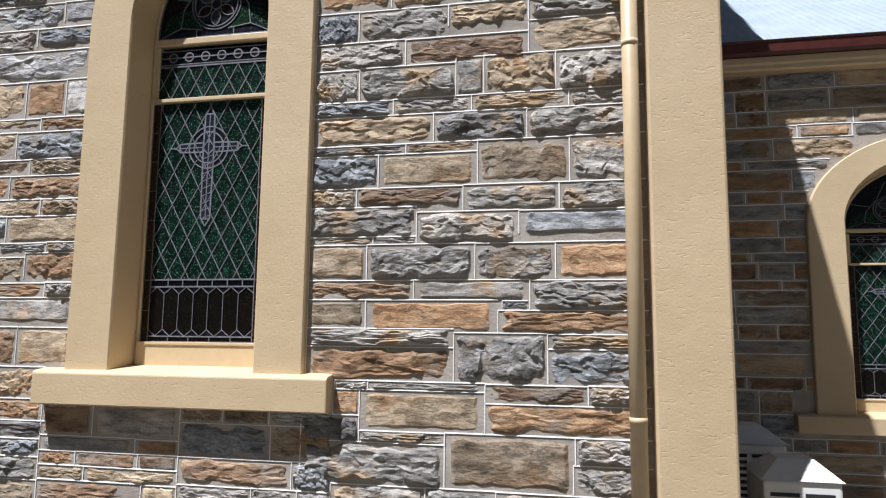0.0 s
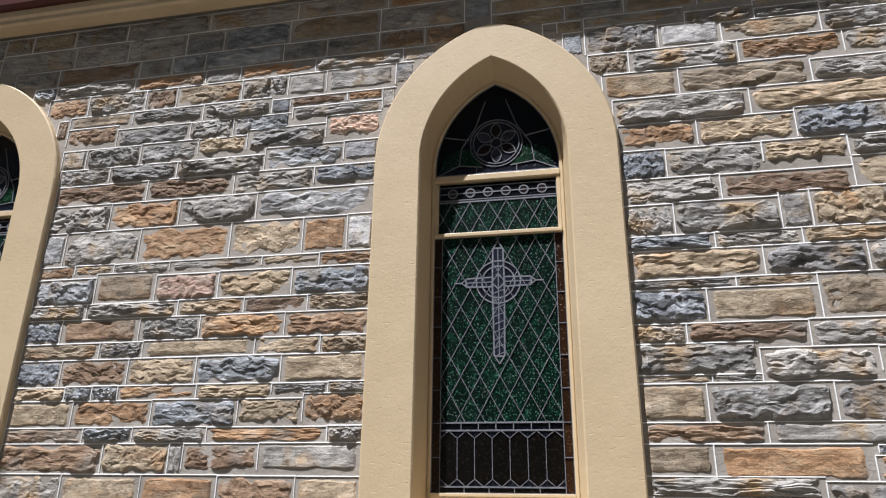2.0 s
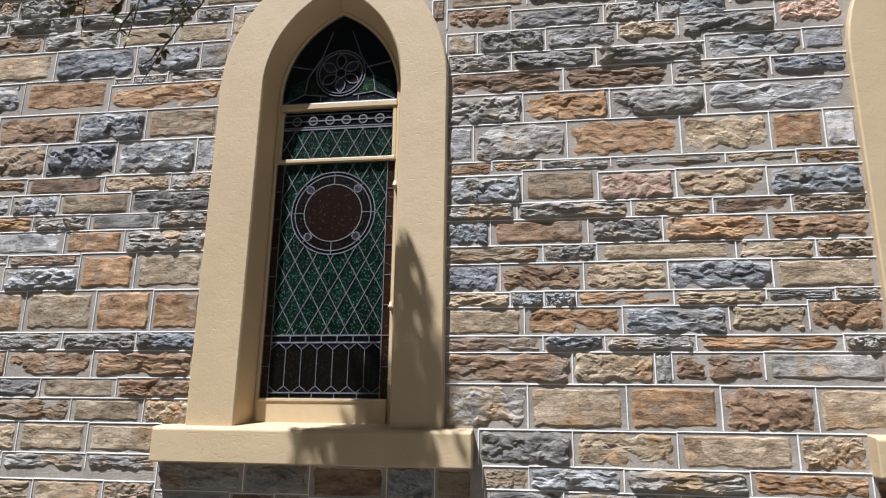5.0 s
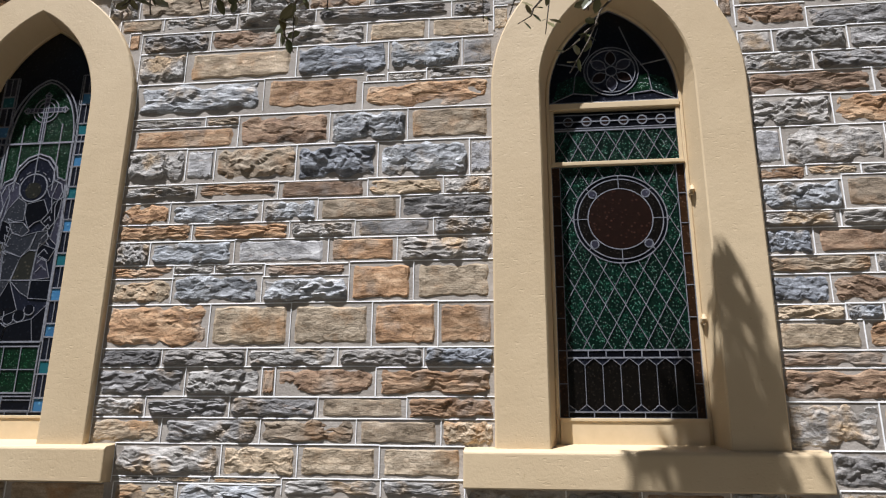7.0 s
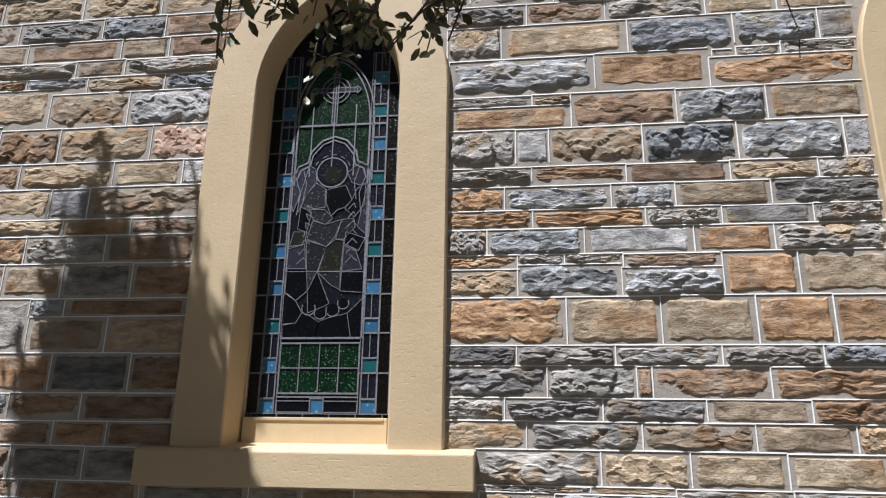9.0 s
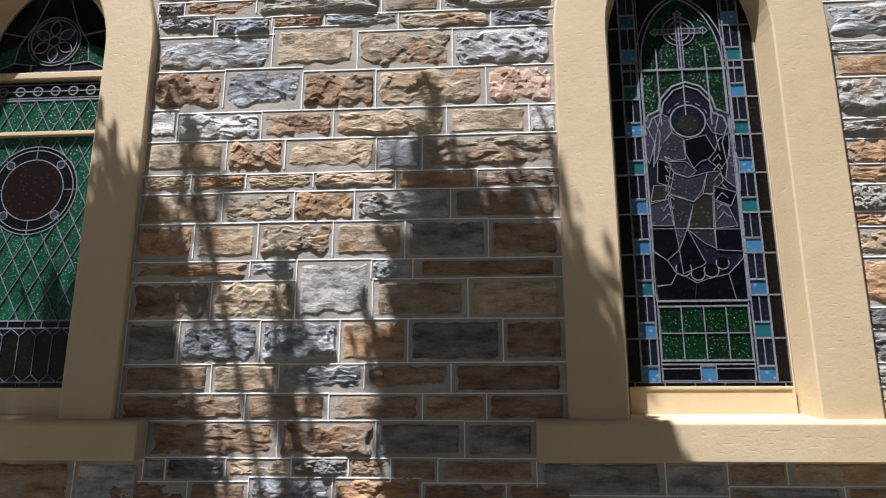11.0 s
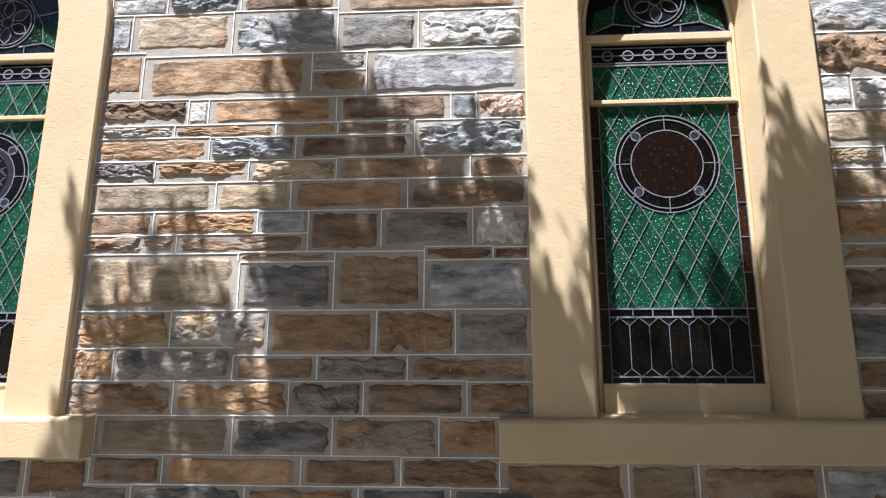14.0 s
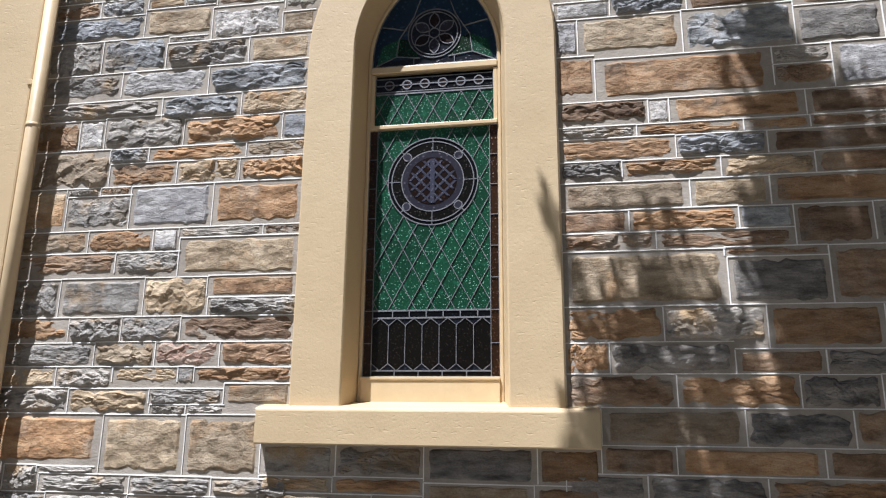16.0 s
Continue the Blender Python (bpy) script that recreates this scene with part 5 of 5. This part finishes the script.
run("c", 1.128, 1.21, "gg", -7.21, -6.72, -6.32)
run("c", 1.18, 1.21, "ggt", -8.1, -7.85, -7.58, -7.22)
run("c", 1.076, 1.18, "tb", -8.08, -7.74, -7.21)
# bay d; its darker kinds hold some of the tree's shade in their colour
run("d", 3.42, 3.529, "Tg", -10.46, -10.15, -9.565)
run("d", 3.443, 3.529, "gog", -11.665, -11.52, -11.13, -10.46)
run("d", 3.355, 3.443, "b", -11.665, -11.35)
run("d", 3.317, 3.42, "b", -11.35, -11.04)
run("d", 3.317, 3.42, "tb", -10.37, -9.89, -9.565)
run("d", 3.355, 3.42, "ob", -11.04, -10.76, -10.37)
run("d", 3.12, 3.355, "T", -11.03, -10.58)
run("d", 3.098, 3.317, "tw", -10.58, -10.09, -9.565)
run("d", 3.12, 3.317, "b", -11.665, -11.02)
run("d", 2.905, 3.12, "db", -11.665, -11.27, -10.86)
run("d", 2.881, 3.098, "otp", -10.86, -10.48, -9.92, -9.565)
run("d", 2.749, 2.905, "w", -11.665, -11.5)
run("d", 2.726, 2.881, "wdtTW", -11.5, -11.06, -10.69, -10.12, -9.71, -9.565)
run("d", 2.545, 2.726, "Wt", -10.47, -10.24, -9.565)
run("d", 2.564, 2.726, "Tot", -11.665, -11.23, -10.93, -10.47)
run("d", 2.448, 2.545, "Od", -10.37, -9.97, -9.565)
run("d", 2.464, 2.545, "tott", -11.665, -11.4, -11.12, -10.78, -10.37)
run("d", 2.291, 2.448, "TtogD", -11.665, -11.23, -10.87, -10.57, -10.1, -9.565)
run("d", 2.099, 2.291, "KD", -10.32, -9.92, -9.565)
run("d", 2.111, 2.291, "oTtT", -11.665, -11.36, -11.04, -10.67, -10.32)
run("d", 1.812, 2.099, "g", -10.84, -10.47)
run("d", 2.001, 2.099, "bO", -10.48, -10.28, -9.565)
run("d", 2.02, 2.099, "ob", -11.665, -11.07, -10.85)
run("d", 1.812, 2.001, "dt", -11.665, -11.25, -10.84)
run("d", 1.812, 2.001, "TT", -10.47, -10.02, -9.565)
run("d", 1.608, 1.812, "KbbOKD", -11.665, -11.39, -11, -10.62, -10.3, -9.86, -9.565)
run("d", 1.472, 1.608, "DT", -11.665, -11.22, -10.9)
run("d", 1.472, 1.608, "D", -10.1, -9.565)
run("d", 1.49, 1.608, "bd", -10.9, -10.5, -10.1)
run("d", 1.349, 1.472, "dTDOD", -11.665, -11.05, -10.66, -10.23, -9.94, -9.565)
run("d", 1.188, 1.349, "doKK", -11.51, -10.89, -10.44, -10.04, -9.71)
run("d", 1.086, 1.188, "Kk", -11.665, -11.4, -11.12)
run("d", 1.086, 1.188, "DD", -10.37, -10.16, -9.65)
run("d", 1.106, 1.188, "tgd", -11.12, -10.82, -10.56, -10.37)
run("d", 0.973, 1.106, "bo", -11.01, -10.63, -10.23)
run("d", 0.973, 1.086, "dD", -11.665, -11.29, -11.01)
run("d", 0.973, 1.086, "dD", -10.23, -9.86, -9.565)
# bay e; dark kinds again carry part of the tree shade as stone colour
run("e", 3.334, 3.471, "bD", -14.78, -14.4, -13.9)
run("e", 3.309, 3.433, "D", -13.9, -12.975)
run("e", 3.334, 3.433, "W", -15.075, -14.77)
run("e", 3.099, 3.334, "b", -14.43, -13.9)
run("e", 3.124, 3.334, "wT", -15.075, -14.95, -14.43)
run("e", 3.099, 3.309, "Kw", -13.9, -13.5, -12.975)
run("e", 2.887, 3.124, "o", -15.075, -14.87)
run("e", 2.863, 3.099, "O", -14.87, -14.02)
run("e", 2.863, 3.099, "W", -13.75, -12.975)
run("e", 3.002, 3.099, "g", -14.02, -13.75)
run("e", 2.887, 3.002, "d", -14.02, -13.75)
run("e", 2.729, 2.863, "wODbp", -14.62, -14.52, -13.89, -13.34, -13.22, -12.975)
run("e", 2.752, 2.863, "d", -15.075, -14.62)
run("e", 2.544, 2.729, "b", -13.51, -12.975)
run("e", 2.663, 2.729, "good", -15.075, -14.68, -14.18, -13.88, -13.54)
run("e", 2.544, 2.663, "obD", -15.075, -14.5, -14.08, -13.52)
run("e", 2.436, 2.544, "tDd", -14.3, -13.88, -13.25, -12.975)
run("e", 2.455, 2.544, "ko", -15.075, -14.76, -14.3)
run("e", 2.29, 2.436, "TTOd", -15.075, -14.45, -14.09, -13.54, -12.975)
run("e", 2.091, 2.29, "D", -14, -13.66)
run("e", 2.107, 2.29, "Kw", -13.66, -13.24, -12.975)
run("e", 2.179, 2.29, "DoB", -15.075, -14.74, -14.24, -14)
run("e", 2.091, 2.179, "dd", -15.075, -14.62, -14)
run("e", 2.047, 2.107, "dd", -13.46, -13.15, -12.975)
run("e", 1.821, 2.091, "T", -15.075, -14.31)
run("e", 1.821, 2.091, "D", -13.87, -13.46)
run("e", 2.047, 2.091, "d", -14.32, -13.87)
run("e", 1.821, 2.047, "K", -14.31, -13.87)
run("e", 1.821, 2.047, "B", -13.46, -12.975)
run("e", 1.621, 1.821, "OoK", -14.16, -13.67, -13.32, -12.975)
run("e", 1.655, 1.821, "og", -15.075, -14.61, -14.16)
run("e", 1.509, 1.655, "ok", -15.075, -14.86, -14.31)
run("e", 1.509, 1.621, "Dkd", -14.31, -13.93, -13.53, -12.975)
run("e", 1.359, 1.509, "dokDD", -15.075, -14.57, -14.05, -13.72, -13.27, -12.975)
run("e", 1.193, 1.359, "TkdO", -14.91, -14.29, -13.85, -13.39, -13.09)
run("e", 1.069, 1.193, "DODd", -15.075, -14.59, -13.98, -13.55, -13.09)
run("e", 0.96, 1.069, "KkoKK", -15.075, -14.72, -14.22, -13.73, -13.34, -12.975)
# bay f
run("f", 3.609, 3.719, "db", -18.05, -17.74, -17.45)
run("f", 3.451, 3.632, "T", -17.44, -17)
run("f", 3.401, 3.609, "w", -17.01, -16.58)
run("f", 3.451, 3.609, "b", -18.05, -17.44)
run("f", 3.401, 3.542, "T", -16.58, -16.385)
run("f", 3.237, 3.451, "gb", -18.05, -17.69, -17.28)
run("f", 3.237, 3.401, "gT", -17.28, -16.77, -16.385)
run("f", 3.063, 3.237, "b", -17, -16.385)
run("f", 3.08, 3.237, "gw", -18.05, -17.54, -17)
run("f", 2.922, 3.063, "bt", -17.27, -16.79, -16.385)
run("f", 2.952, 3.063, "g", -18.05, -17.27)
run("f", 2.763, 2.952, "owg", -18.05, -17.77, -17.61, -17.12)
run("f", 2.763, 2.922, "ob", -17.12, -16.54, -16.385)
run("f", 2.538, 2.763, "t", -18.05, -17.55)
run("f", 2.673, 2.763, "bot", -17.56, -17.32, -16.74, -16.385)
run("f", 2.538, 2.673, "oto", -17.55, -17.14, -16.77, -16.385)
run("f", 2.291, 2.538, "t", -18.05, -17.79)
run("f", 2.291, 2.538, "WO", -17.4, -16.91, -16.385)
run("f", 2.49, 2.538, "gd", -17.8, -17.59, -17.41)
run("f", 2.291, 2.49, "g", -17.79, -17.39)
run("f", 2.162, 2.291, "tow", -18.05, -17.63, -17.24, -17.09)
run("f", 2.234, 2.291, "gd", -17.09, -16.61, -16.385)
run("f", 2.02, 2.234, "T", -17.08, -16.385)
run("f", 2.043, 2.162, "dg", -18.05, -17.45, -17.07)
run("f", 1.809, 2.02, "gGt", -18.05, -17.76, -17.26, -16.89)
run("f", 1.907, 2.02, "O", -16.9, -16.385)
run("f", 1.809, 1.907, "g", -16.89, -16.385)
run("f", 1.677, 1.809, "oggd", -18.05, -17.68, -17.37, -17.03, -16.385)
run("f", 1.548, 1.677, "gtpd", -18.05, -17.51, -17.16, -16.8, -16.385)
run("f", 1.441, 1.548, "tg", -18.05, -17.72, -17.39)
run("f", 1.468, 1.548, "tgo", -17.39, -17.02, -16.93, -16.385)
run("f", 1.359, 1.468, "T", -16.76, -16.385)
run("f", 1.31, 1.441, "gt", -18.05, -17.63, -17.17)
run("f", 1.359, 1.441, "g", -17.17, -16.76)
run("f", 1.31, 1.359, "gg", -17.16, -16.96, -16.75)
run("f", 1.012, 1.31, "TT", -17.41, -16.95, -16.52)
run("f", 1.052, 1.31, "O", -18.05, -17.42)
run("f", 0.922, 1.052, "g", -17.95, -17.75)
run("f", 1.012, 1.052, "g", -17.76, -17.43)
run("f", 0.922, 1.012, "ggg", -17.74, -17.23, -16.79, -16.385)



def fill_gaps(code, west, east, kinds):
    """Stones for the places of a bay that the measured courses leave open, beside and over the arches."""
    low, high = 1.38, max(r[1] for r in LAID[code])
    nx, nz, step = int((east - west) / 0.02), int((high - low) / 0.02), 0.02
    full = [[any(z0 - 0.008 <= low + (j + 0.5) * step <= z1 + 0.008 and x0 - 0.012 <= west + (i + 0.5) * step <= x1 + 0.012 for z0, z1, x0, x1 in LAID[code])
             for i in range(nx)] for j in range(nz)]
    for j in range(nz):
        for i in range(nx):
            if full[j][i]:
                continue
            w, h, most = 1, 1, pick.randint(12, 26)
            while i + w < nx and w < most and not full[j][i + w]:
                w += 1
            while j + h < nz and h < 8 and not any(full[j + h][i:i + w]):
                h += 1
            for k in range(h):
                full[j + k][i:i + w] = [True] * w
            lay_clipped(code, west + i * step, west + (i + w) * step, low + j * step, low + (j + h) * step, pick.choice(kinds))


# the rest of each bay: foot of the wall, under the sills, over the arches
SPAN = {"a": (-1.275, 0.215), "f": (-18.05, CENTRES[4] - 0.815)}
for i, code in enumerate("bcde"):
    SPAN[code] = (CENTRES[i + 1] + 0.815, CENTRES[i] - 0.815)
for i, code in enumerate("abcdef"):
    # darker mix for d and e: tree shade partly put into the stone colours
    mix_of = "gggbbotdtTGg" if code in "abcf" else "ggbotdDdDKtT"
    east = 0.215 if code == "a" else CENTRES[i - 1]
    west = CENTRES[i] if i < 5 else -18.05
    low = min(r[0] for r in LAID[code])
    high = max(r[1] for r in LAID[code])
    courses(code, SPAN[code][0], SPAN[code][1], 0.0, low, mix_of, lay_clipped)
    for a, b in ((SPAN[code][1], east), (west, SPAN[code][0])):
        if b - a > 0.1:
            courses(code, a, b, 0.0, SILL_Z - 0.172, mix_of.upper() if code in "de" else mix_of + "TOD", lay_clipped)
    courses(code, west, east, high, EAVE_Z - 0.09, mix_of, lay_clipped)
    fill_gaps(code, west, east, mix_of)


def lay_wing(code, a, b, z0, z1, kind):
    zm = (z0 + z1) / 2
    hw = 0.815 if z0 < SILL_Z * LOW and z1 > SILL_Z * LOW - 0.13 else (arch_half(OUTER, OUTER_RISE * LOW, zm - SPRING * LOW) if zm > SILL_Z * LOW else 0)
    l, r = WING_X - hw, WING_X + hw
    if hw and a >= l and b <= r:
        return
    if hw and a < l < b:
        b = l
    elif hw and a < r < b:
        a = r
    lay(code, a, b, z0, z1, kind, WING, WING_Y)


courses("wing", EAST + 0.02, 4.6, 0.3, 3.61, "ggbotdTGDKO", lay_wing)
for code, bm in POINTS.items():
    tagged(part("pointing", bm, POINTING, BAY.get(code, WING), "thin raised white ribbon pointing"), kind="stuff")
